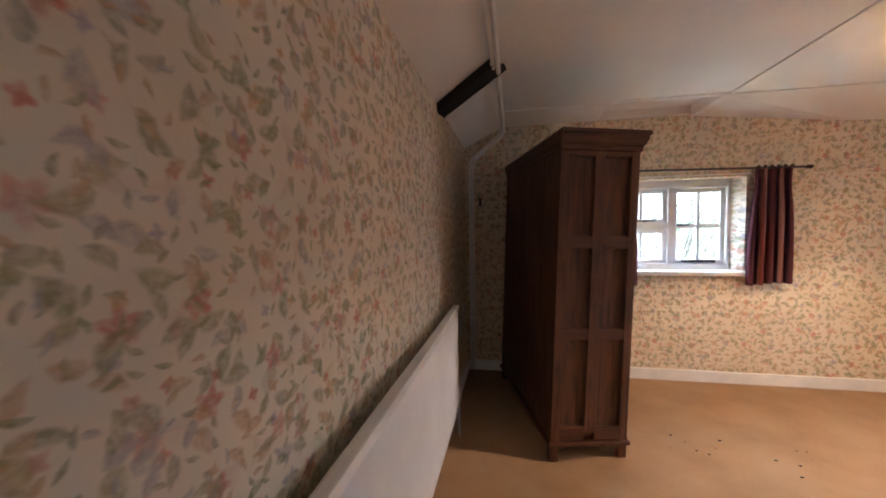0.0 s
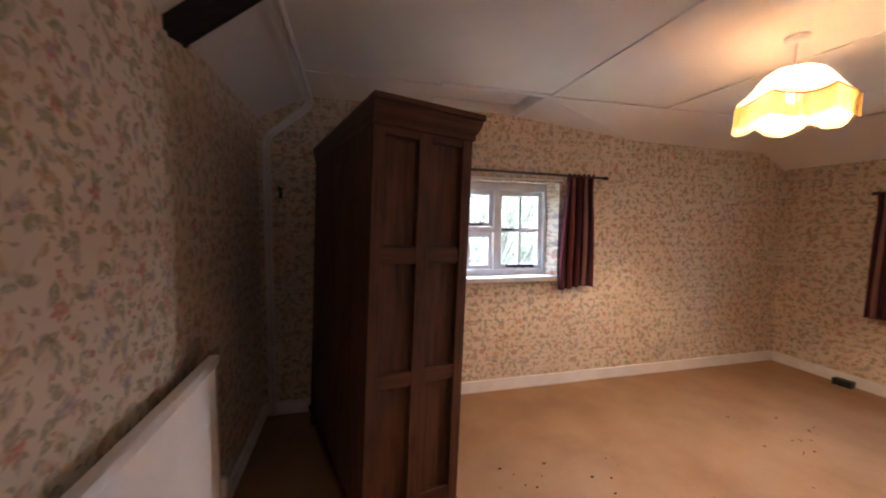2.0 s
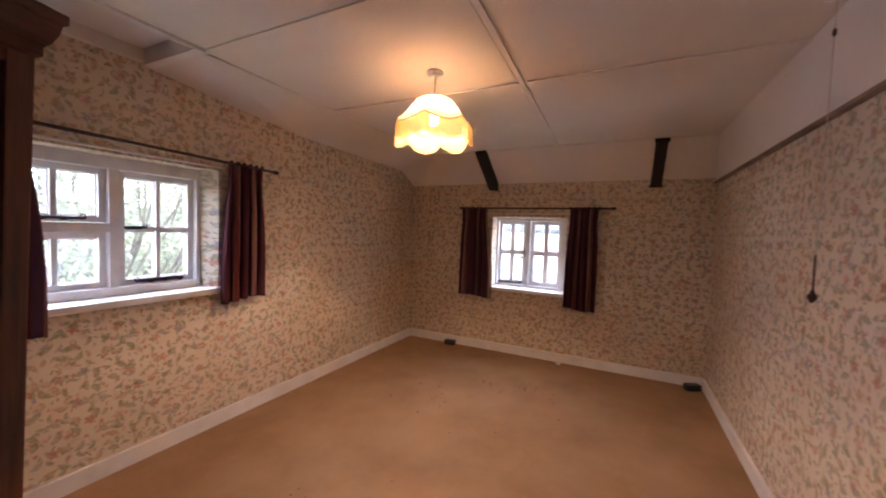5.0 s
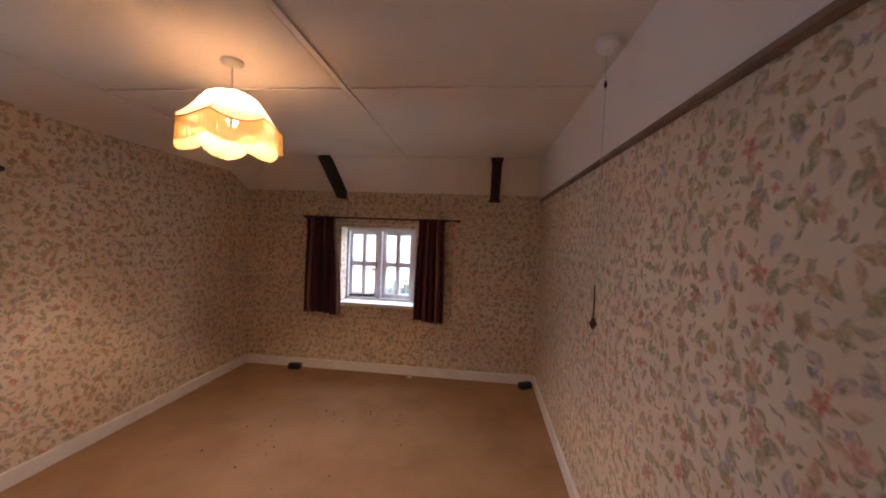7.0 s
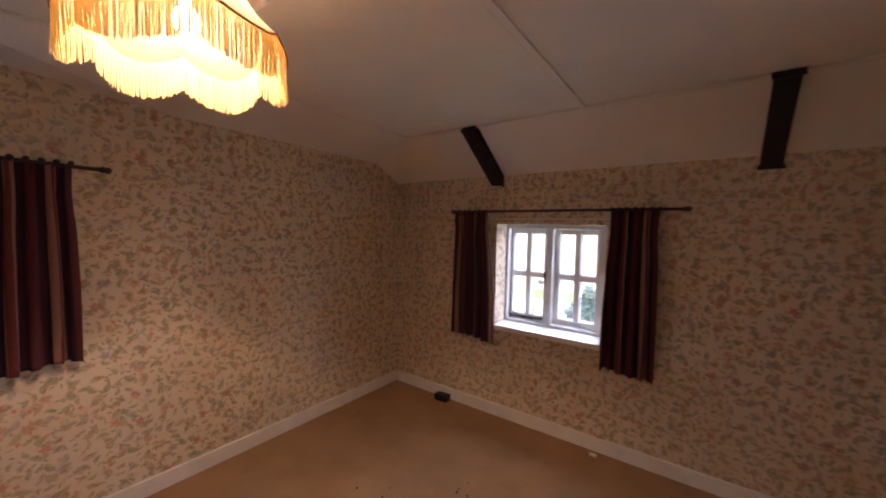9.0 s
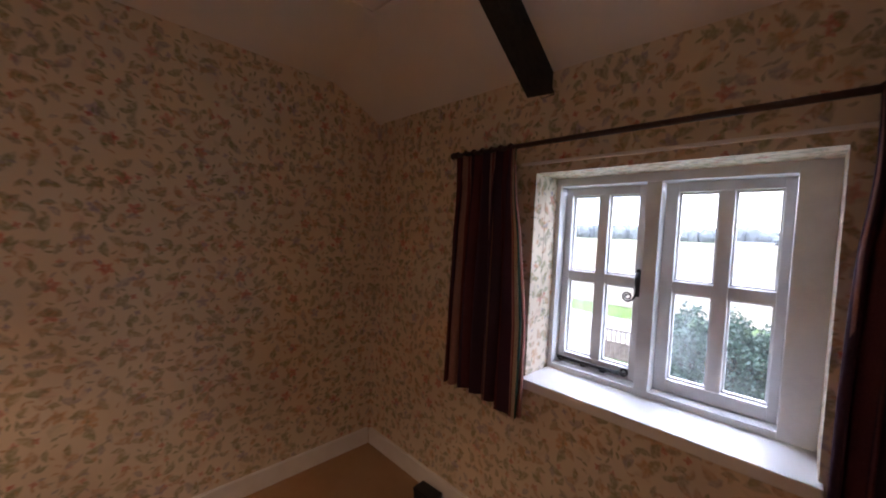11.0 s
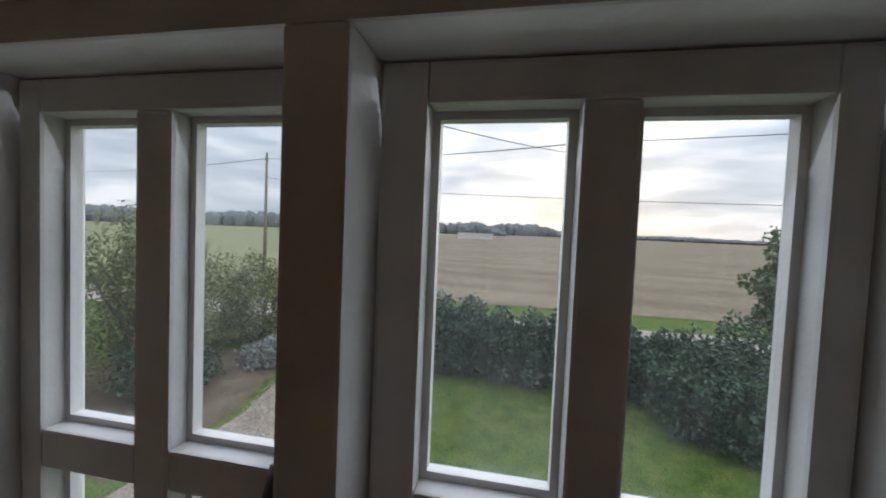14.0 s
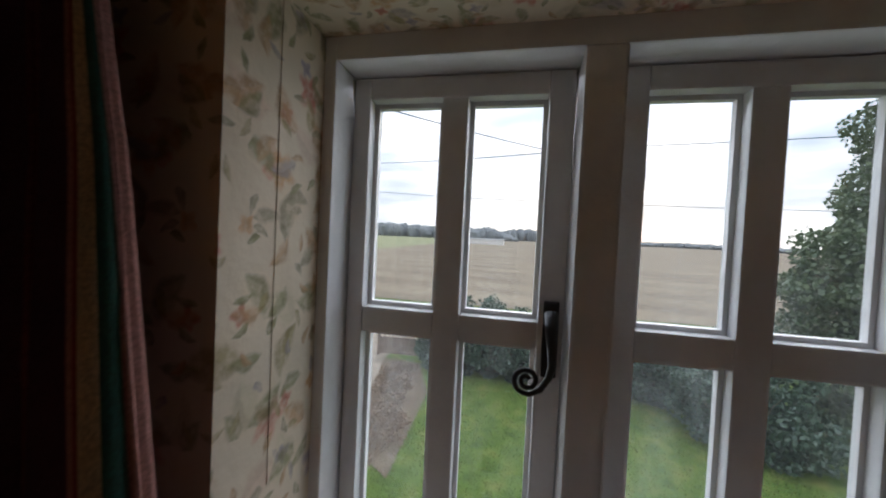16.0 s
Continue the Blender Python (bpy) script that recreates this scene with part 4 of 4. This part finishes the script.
tagged(finish("crumbs", bm, BEAM), "dark crumbs and dead flies scattered on the carpet", "crumbs", kind="stuff")

# ---- outside ----
GZ = -2.6
GRASS = ground_material("lawn_grass", (0.040, 0.080, 0.012), (0.080, 0.130, 0.022), (0.155, 0.165, 0.045), 2.6, 14, 0.8, 0.05)
MEADOW = ground_material("far_grass", (0.16, 0.165, 0.085), (0.20, 0.205, 0.11), (0.235, 0.235, 0.13), 0.05, 1.5, 0.4, 0.1)
GRAVEL = ground_material("gravel", (0.20, 0.165, 0.13), (0.31, 0.26, 0.205), (0.40, 0.345, 0.28), 2.5, 16, 0.9, 0.06)
ROAD = ground_material("road_tarmac", (0.26, 0.235, 0.205), (0.31, 0.285, 0.25), (0.36, 0.33, 0.29), 0.7, 40, 0.3, 0.01)
PLOUGH = ground_material("ploughed_field", (0.15, 0.12, 0.085), (0.205, 0.165, 0.115), (0.25, 0.205, 0.145), 0.06, 2.0, 0.5, 0.15, 0.045)
SOIL = ground_material("bare_soil", (0.10, 0.075, 0.05), (0.15, 0.115, 0.08), (0.20, 0.16, 0.11), 1.4, 25, 0.8, 0.05)
HEDGE = leaf_material("hedge_leaves", (0.028, 0.058, 0.040), (0.085, 0.135, 0.088), 0.35)
IVY = leaf_material("ivy_leaves", (0.045, 0.078, 0.038), (0.125, 0.165, 0.080), 0.45)
LIGHTLEAF = leaf_material("yellow_green_leaves", (0.14, 0.165, 0.03), (0.36, 0.35, 0.06))
BUDLEAF = leaf_material("pale_bud_leaves", (0.15, 0.18, 0.11), (0.33, 0.36, 0.22))
SHRUBLEAF = leaf_material("shrub_leaves", (0.10, 0.12, 0.05), (0.25, 0.26, 0.12))
GREYLEAF = leaf_material("grey_leaves", (0.16, 0.18, 0.17), (0.34, 0.36, 0.34))
DRYLEAF = leaf_material("dry_stems", (0.15, 0.098, 0.062), (0.32, 0.225, 0.15))
BARK = rough_paint("bark", (0.05, 0.04, 0.03), (0.12, 0.10, 0.075), 0.9, 6, 40, 0.8, 0.03)
POLE = rough_paint("weathered_pole", (0.14, 0.12, 0.10), (0.22, 0.19, 0.165), 0.9, 6, 40, 0.5, 0.01)
# far woods: grey-blue distance haze is put into the base colour
HAZY_WOODS = leaf_material("far_woods", (0.17, 0.185, 0.19), (0.22, 0.235, 0.235), 0.9)
WIRE = material("wire", (0.03, 0.03, 0.03), 0.6)[0]
GATEWOOD = rough_paint("old_gate_wood", (0.16, 0.12, 0.095), (0.26, 0.20, 0.16), 0.85, 5, 60, 0.5, 0.01)
OUTER = rough_paint("outer_render", (0.55, 0.52, 0.47), (0.66, 0.63, 0.58), 0.9)


def sheet(name, pts, z, mat, label, category):
    bm = bmesh.new()
    bm.faces.new([bm.verts.new((p[0], p[1], z + (p[2] if len(p) > 2 else 0))) for p in pts])
    return structure(name, bm, mat, label, category)


sheet("ground", [(-1500, -1500), (2500, -1500), (2500, 1500), (-1500, 1500)], GZ, GRASS, "mown lawn and rough grass reaching to the horizon", "ground")
sheet("field", [(21.5, -600, 0.03), (700, -600, 9.5), (700, 55, 9.5), (60, 32, 0.58), (21.5, 14, 0.03)], GZ, PLOUGH, "bare brown field with seed rows", "field")
sheet("meadow", [(21.5, 14.05, 0.03), (60, 32.05, 0.58), (700, 55.05, 9.5), (700, 700, 9.5), (21.5, 700, 0.03)], GZ, MEADOW, "pale green meadow beyond the road", "field")
sheet("road", [(14.6, -300), (18.0, -300), (18.0, 300), (14.6, 300)], GZ + 0.02, ROAD, "narrow grey country lane", "road")
sheet("driveway", [(2.0, 0.9), (5.9, 1.5), (8.0, 2.1), (11.0, 2.75), (14.6, 2.2), (14.6, 7.5), (12.4, 5.35), (9.5, 4.45), (6.8, 3.85), (2.0, 4.1)], GZ + 0.015, GRAVEL, "pale gravel drive leading to the gate", "driveway")
sheet("flower_bed", [(5.2, 0.55), (8.6, 0.75), (10.6, 1.5), (10.7, 2.72), (8.0, 2.08), (5.9, 1.48)], GZ + 0.022, SOIL, "earth bed with dry stems beside the drive", "ground")
sheet("shrub_bed", [(4.4, 4.3), (6.7, 4.05), (9.4, 4.75), (10.6, 6.4), (9.2, 9.6), (4.8, 9.2)], GZ + 0.018, SOIL, "bare earth under the tall shrubs", "ground")
structure("house_outer_wall", one(XW - T, XE + T, -5.2, YN + T, GZ, -0.12), OUTER, "rendered lower storey of the house", "wall")

npr = np.random.default_rng(7)


def leaf_mesh(name, blobs, size, mat, aspect=0.55, shell=0.55):
    """Many small folded leaves spread through the outer part of a set of lumps (centre, radii, count)."""
    out_v = []
    for (cx, cy, cz), (rx, ry, rz), n in blobs:
        d = npr.normal(size=(n, 3))
        d /= np.linalg.norm(d, axis=1)[:, None]
        lump = 1 + 0.22 * np.sin(5 * d[:, 0] + cx * 3) * np.sin(6 * d[:, 1] + cy * 2) + 0.15 * np.sin(9 * d[:, 2] + cz)
        r = (shell + (1 - shell) * npr.random(n) ** 0.5) * lump
        p = np.array([cx, cy, cz]) + d * r[:, None] * np.array([rx, ry, rz])
        p[:, 2] = np.maximum(p[:, 2], GZ + 0.02)
        a = npr.normal(size=(n, 3))
        a /= np.linalg.norm(a, axis=1)[:, None]
        b = np.cross(a, npr.normal(size=(n, 3)))
        b /= np.linalg.norm(b, axis=1)[:, None]
        s = size * (0.6 + 0.8 * npr.random(n))[:, None]
        out_v.append(np.stack([p - a * s, p + b * s * aspect, p + a * s, p - b * s * aspect], 1).reshape(-1, 3))
    v = np.concatenate(out_v)
    me = bpy.data.meshes.new(name)
    f = np.arange(len(v)).reshape(-1, 4)
    me.from_pydata(v.tolist(), [], f.tolist())
    me.materials.append(mat)
    return new(name, me)


def branches(bm, root, height, spread, n, r, seed, steps=6):
    rd = random.Random(seed)
    for _ in range(n):
        p = Vector(root) + Vector((rd.uniform(-0.1, 0.1), rd.uniform(-0.1, 0.1), 0))
        d = Vector((rd.uniform(-spread, spread), rd.uniform(-spread, spread), 1)).normalized()
        pts = [p.copy()]
        for _ in range(steps):
            d = (d + Vector((rd.uniform(-0.25, 0.25), rd.uniform(-0.25, 0.25), rd.uniform(-0.05, 0.15)))).normalized()
            p = p + d * height / steps
            pts.append(p.copy())
        tube(bm, pts, r, 5, [r * (1 - 0.8 * i / steps) for i in range(steps + 1)])
    return bm


def shrub(name, label, blobs, size, mat, root=None, height=1.0, spread=0.5, n=8, r=0.02, seed=1, category="shrub", twig=BARK, shell=0.5):
    e = thing(name, label, category)
    f = leaf_mesh("foliage", blobs, size, mat, shell=shell)
    f.parent = e
    if root:
        part("stems", branches(bmesh.new(), root, height, spread, n, r, seed), twig, e)
    return e


G = GZ
hedge = [((10.6, 0.88, G + 0.85), (0.75, 0.72, 1.15), 4200)]
for i in range(9):
    y = 0.2 - i * 0.85
    h = 1.18 - 0.035 * i + 0.06 * math.sin(i * 2.1)
    hedge.append(((10.5 - 0.05 * i + 0.12 * math.sin(i * 1.7), y, G + h * 0.80), (0.80, 0.72, h), 3600))
shrub("hedge", "dense dark green clipped evergreen hedge along the lawn", [(c, r, int(n * 1.7)) for c, r, n in hedge], 0.055, HEDGE, category="hedge", shell=0.55)
# near-black lumps, coloured as the shade between the hedge's leaves
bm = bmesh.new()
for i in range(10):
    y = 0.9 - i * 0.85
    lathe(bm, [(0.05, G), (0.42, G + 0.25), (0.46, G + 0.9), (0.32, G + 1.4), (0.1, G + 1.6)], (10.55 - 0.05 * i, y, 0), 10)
tagged(finish("hedge_core", bm, material("hedge_shade", (0.012, 0.018, 0.010), 1.0)[0]), "dark lumps standing for the shade inside the clipped hedge", "hedge", kind="stuff")
low = [((8.6, -5.8, G + 0.8), (1.1, 0.9, 1.15), 7600), ((9.4, -7.0, G + 0.9), (1.2, 1.2, 1.3), 7600), ((7.9, -6.6, G + 0.45), (0.8, 0.9, 0.7), 3600)]
shrub("shrub", "dark overgrown shrub below the ivy-clad tree", low, 0.055, HEDGE, (8.0, -5.9, G), 1.6, 1.1, 16, 0.012, 3, twig=DRYLEAF)
tree = [((9.9, -9.0, 0.4), (1.5, 1.5, 1.5), 5200), ((10.2, -9.9, 1.9), (1.2, 1.2, 1.2), 4200), ((10.4, -10.7, 3.7), (1.5, 1.35, 1.9), 5600), ((10.3, -10.9, 6.0), (1.3, 1.25, 1.7), 3800), ((9.6, -10.4, -0.6), (1.6, 1.4, 1.5), 3600), ((8.9, -8.5, -1.5), (1.0, 0.9, 0.9), 1800)]
e = thing("ivy_tree", "tall tree wrapped in dark ivy at the garden's edge", "tree")
cr = leaf_mesh("crown", [(c, r, int(n * 2.4)) for c, r, n in tree], 0.060, IVY, 0.7, 0.4)
cr.parent = e
tr = part("trunk", tube(bmesh.new(), [(10.1, -9.4, G), (10.15, -9.7, -0.5), (10.3, -10.4, 2.5), (10.3, -10.9, 6.8)], 0.3, 12, [0.42, 0.32, 0.22, 0.06]), BARK, e, "ivy-covered trunk", True)
part("limbs", branches(bmesh.new(), (10.2, -10.3, 0.5), 3.6, 0.4, 14, 0.05, 9), BARK, e)

shrub("shrub", "tall straggly shrub with yellow-green shoots", [((7.6, 6.9, G + 2.2), (1.1, 1.3, 1.9), 9000), ((8.4, 8.0, G + 2.5), (1.2, 1.4, 1.8), 8000), ((6.9, 7.8, G + 2.0), (1.0, 1.2, 1.9), 5200)], 0.045, SHRUBLEAF, (7.4, 6.9, G), 3.9, 0.45, 46, 0.022, 4, shell=0.35)
shrub("shrub", "low dark laurel bush under the tall shrub", [((6.9, 6.2, G + 0.75), (0.75, 0.75, 0.95), 3000), ((7.6, 5.9, G + 0.5), (0.6, 0.5, 0.6), 1200)], 0.055, HEDGE)
shrub("shrub", "rounded dark green bush behind the open gate", [((11.5, 7.2, G + 1.35), (1.1, 1.2, 1.55), 8200), ((10.6, 8.2, G + 1.4), (1.2, 1.4, 1.5), 6600)], 0.05, SHRUBLEAF, (11.8, 7.2, G), 2.6, 0.5, 18, 0.02, 6)
shrub("shrub", "bright yellow-green privet beside the gate", [((12.6, 6.15, G + 1.3), (0.7, 0.7, 1.45), 6200)], 0.045, LIGHTLEAF, (12.6, 6.15, G), 2.5, 0.4, 10, 0.02, 7)
shrub("shrub", "spreading grey-leaved shrub at the drive's edge", [((9.7, 5.3, G + 0.25), (0.85, 0.8, 0.42), 2600)], 0.05, GREYLEAF)
dry = bmesh.new()
rd = random.Random(21)
for _ in range(150):
    t = rd.random()
    x = 5.6 + t * 4.6
    y = 0.75 + 0.17 * t * 4.6 + rd.uniform(0.0, 0.85)
    branches(dry, (x, y, G), rd.uniform(0.15, 0.5), 0.9, 3, 0.006, rd.randint(0, 9999), 3)
e = thing("dry_plants", "tangle of dry brown stems in the flower bed", "plants", kind="stuff")
part("stems", dry, DRYLEAF, e)
tufts = []
for _ in range(34):
    t = rd.random()
    r = rd.uniform(0.12, 0.34)
    tufts.append(((5.5 + t * 4.8, 0.7 + 0.78 * t + rd.uniform(0.0, 0.85), G + 0.04), (r, r * rd.uniform(0.7, 1.2), r * rd.uniform(0.5, 1.1)), 330))
lf = leaf_mesh("dead_leaves", tufts, 0.028, DRYLEAF, shell=0.1)
lf.parent = e

# grass blades on the near lawn
n = 26000
gx, gy = npr.uniform(2.5, 10.2, n), npr.uniform(-6.5, 0.9, n)
gh = npr.uniform(0.02, 0.06, n)
an = npr.uniform(0, 2 * math.pi, n)
lean = npr.normal(0, 0.02, (n, 2))
w = 0.007
v = np.empty((n, 3, 3))
v[:, 0] = np.stack([gx - w * np.cos(an), gy - w * np.sin(an), np.full(n, GZ)], 1)
v[:, 1] = np.stack([gx + w * np.cos(an), gy + w * np.sin(an), np.full(n, GZ)], 1)
v[:, 2] = np.stack([gx + lean[:, 0], gy + lean[:, 1], GZ + gh], 1)
me = bpy.data.meshes.new("grass_blades")
me.from_pydata(v.reshape(-1, 3).tolist(), [], np.arange(3 * n).reshape(-1, 3).tolist())
me.materials.append(leaf_material("grass_blade", (0.05, 0.105, 0.012), (0.20, 0.22, 0.05)))
tagged(new("grass_blades", me), "short uneven lawn grass", "grass", kind="stuff")


# loose stones on the drive
n = 7000
sx = npr.uniform(3.0, 11.0, n)
mid = 1.55 + (sx - 3.0) * 0.235
sy = mid + 0.55 + npr.uniform(-0.95, 0.95, n)
sr = npr.uniform(0.008, 0.024, n)
v = np.empty((n, 5, 3))
for q, (ax, ay, az) in enumerate(((1, 0.2, 0), (-0.2, 1, 0), (-1, -0.3, 0), (0.3, -1, 0), (0.1, 0.1, 0.8))):
    v[:, q] = np.stack([sx + ax * sr, sy + ay * sr, GZ + 0.014 + az * sr], 1)
base = 5 * np.arange(n)[:, None, None]
f = (base + np.array([(0, 1, 4), (1, 2, 4), (2, 3, 4), (3, 0, 4)])[None]).reshape(-1, 3)
me = bpy.data.meshes.new("loose_gravel")
me.from_pydata(v.reshape(-1, 3).tolist(), [], f.tolist())
me.materials.append(leaf_material("gravel_stones", (0.14, 0.12, 0.10), (0.48, 0.43, 0.36), 0.9))
tagged(new("loose_gravel", me), "pale loose gravel stones on the drive", "gravel", kind="stuff")

# gates
def gate(label, a, b, h, top):
    """A low boarded gate leaf with an open arched top between posts."""
    a, b = Vector((*a, GZ)), Vector((*b, GZ))
    e = thing("garden_gate", label, "gate", "garden gates")
    d = b - a
    ln = d.length
    m = Matrix.Translation(a) @ Matrix.Rotation(math.atan2(d.y, d.x), 4, "Z")
    for x in (0, ln - 0.09):
        part("post", one(x, x + 0.09, -0.045, 0.045, 0.02, h + 0.08, 0.008, m), top, e)
    part("bottom_rail", one(0.09, ln - 0.09, -0.025, 0.025, 0.08, 0.17, 0.004, m), GATEWOOD, e)
    part("middle_rail", one(0.09, ln - 0.09, -0.025, 0.025, h * 0.55, h * 0.55 + 0.06, 0.004, m), top, e)
    part("top_rail", one(0.09, ln - 0.09, -0.025, 0.025, h - 0.06, h, 0.004, m), top, e)
    n = max(4, int((ln - 0.18) / 0.14))
    st = (ln - 0.18) / n
    for i in range(n):
        part("board", one(0.09 + i * st + 0.003, 0.09 + (i + 1) * st - 0.003, -0.012, 0.012, 0.17, h * 0.55, 0.003, m), GATEWOOD, e)
    for i in range(1, n):
        x = 0.09 + i * st
        part("picket", one(x - 0.02, x + 0.02, -0.014, 0.014, h * 0.55 + 0.06, h - 0.06, 0.003, m), top, e)


gate("white-topped wooden gate leaf standing open along the drive", (9.55, 4.55), (12.2, 5.5), 1.0, WHITE)
gate("weathered brown wooden gate leaf beside the hedge", (11.0, 3.1), (11.1, 1.5), 1.05, GATEWOOD)


# poles and wires
def pole(label, x, y, top):
    e = thing("telegraph_pole", label, "utility pole", "telegraph poles")
    part("pole", tube(bmesh.new(), [(x, y, GZ), (x, y, top)], 0.14, 12, [0.15, 0.10]), POLE, e, smooth=True)
    for o in (-0.16, 0.16):
        part("bracket", one(x - 0.03, x + 0.03, min(y, y + o), max(y, y + o), top - 0.60, top - 0.56), WIRE, e)
        part("insulator", lathe(bmesh.new(), [(0.02, top - 0.58), (0.045, top - 0.53), (0.02, top - 0.46)], (x, y + o, 0), 8), WIRE, e)


PN, PF = (19.9, -5.2, 7.0), (27.4, 18.7, 7.7)
pole("tall weathered telegraph pole at the field's edge", *PN)
pole("weathered telegraph pole beyond the shrubs", *PF)
e = thing("overhead_wires", "sagging black overhead wires between the poles", "wires")


def wire(a, b, sag):
    pts = [Vector(a).lerp(Vector(b), t) - Vector((0, 0, 4 * sag * t * (1 - t))) for t in np.linspace(0, 1, 17)]
    part("wire", tube(bmesh.new(), pts, 0.016, 5), WIRE, e)


for o in (-0.16, 0.16):
    wire((PN[0], PN[1] + o, PN[2] - 0.5), (PF[0], PF[1] + o, PF[2] - 0.5), 0.35)
    wire((PF[0], PF[1] + o, PF[2] - 0.5), (40, 60, 8.0), 0.4)
    wire((PN[0], PN[1] + o, PN[2] - 0.5), (14.5, -34, 7.2), 0.3)
wire((PN[0], PN[1], 3.6), (PF[0], PF[1], 5.6), 0.25)
wire((PN[0], PN[1], 3.6), (15.5, -30, 3.4), 0.2)
wire((0.5, 4.6, 3.4), (PN[0], PN[1], 5.9), 0.3)

# distant woods, a hedge line and a pale barn
def woods(label, r, a0, a1, h, seed, step=1.0):
    """A far belt of trees, uneven along its top, with real depth."""
    bm = bmesh.new()
    rd = random.Random(seed)
    a = a0
    while a < a1:
        rr = r * rd.uniform(0.96, 1.06)
        x, y = rr * math.cos(radians(a)), rr * math.sin(radians(a))
        hh = h * rd.uniform(0.78, 1.0) * (0.92 + 0.1 * math.sin(a * 0.35 + seed)) * (0.3 + 0.7 * min(1.0, (a - a0) / 3.5, (a1 - a) / 3.5))
        w = r * radians(step) * rd.uniform(0.5, 0.9)
        bmesh.ops.create_icosphere(bm, subdivisions=2, radius=1.0, matrix=Matrix.Translation((x, y, GZ + 0.014 * max(0, x - 21) + hh * 0.35)) @ Matrix.Diagonal((w, w, hh * 0.55, 1)))
        a += step * rd.uniform(0.12, 0.28)
    for v in bm.verts:
        k = noise.noise(v.co * 0.25) * 0.9 + noise.noise(v.co * 0.9) * 0.5
        v.co += Vector((k, k * 0.5, k * 1.1)) * (h / 12)
    tagged(finish("far_woods", bm, HAZY_WOODS), label, "woods", kind="stuff")


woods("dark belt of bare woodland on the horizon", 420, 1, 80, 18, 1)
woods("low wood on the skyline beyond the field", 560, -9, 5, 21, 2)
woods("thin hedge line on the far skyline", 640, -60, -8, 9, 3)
e = thing("barn", "small pale barn far across the field", "barn")
part("wall", one(196, 204, 8, 26, GZ + 2.2, GZ + 5.0), OUTER, e)
part("roof", one(195.5, 204.5, 7.5, 26.5, GZ + 5.0, GZ + 5.6), material("pale_roof", (0.6, 0.62, 0.63), 0.6)[0], e)

# garden north of the house, seen through the smaller window
e = shrub("tree", "pale budding tree close to the garden window", [((-2.6, 7.0, 0.6), (2.2, 1.6, 2.6), 7500), ((-0.2, 8.0, 1.0), (2.4, 1.8, 3.0), 7500), ((2.2, 9.0, 0.8), (2.2, 1.8, 2.8), 6500)], 0.06, BUDLEAF, (-0.6, 7.6, G), 6.5, 0.6, 36, 0.05, 12, "tree", shell=0.2)
shrub("tree", "tangled grey-green thicket at the garden's end", [((-5.0, 8.5, 0.0), (2.4, 1.6, 2.8), 9000), ((-7.6, 9.5, 0.5), (2.6, 1.8, 3.0), 7000), ((-1.5, 11.5, 0.6), (3.5, 1.8, 3.4), 9000), ((4.0, 11.5, 0.6), (3.0, 1.8, 3.4), 8000)], 0.07, SHRUBLEAF, (-5.2, 8.4, G), 6.0, 0.7, 40, 0.04, 13, "tree", shell=0.2)
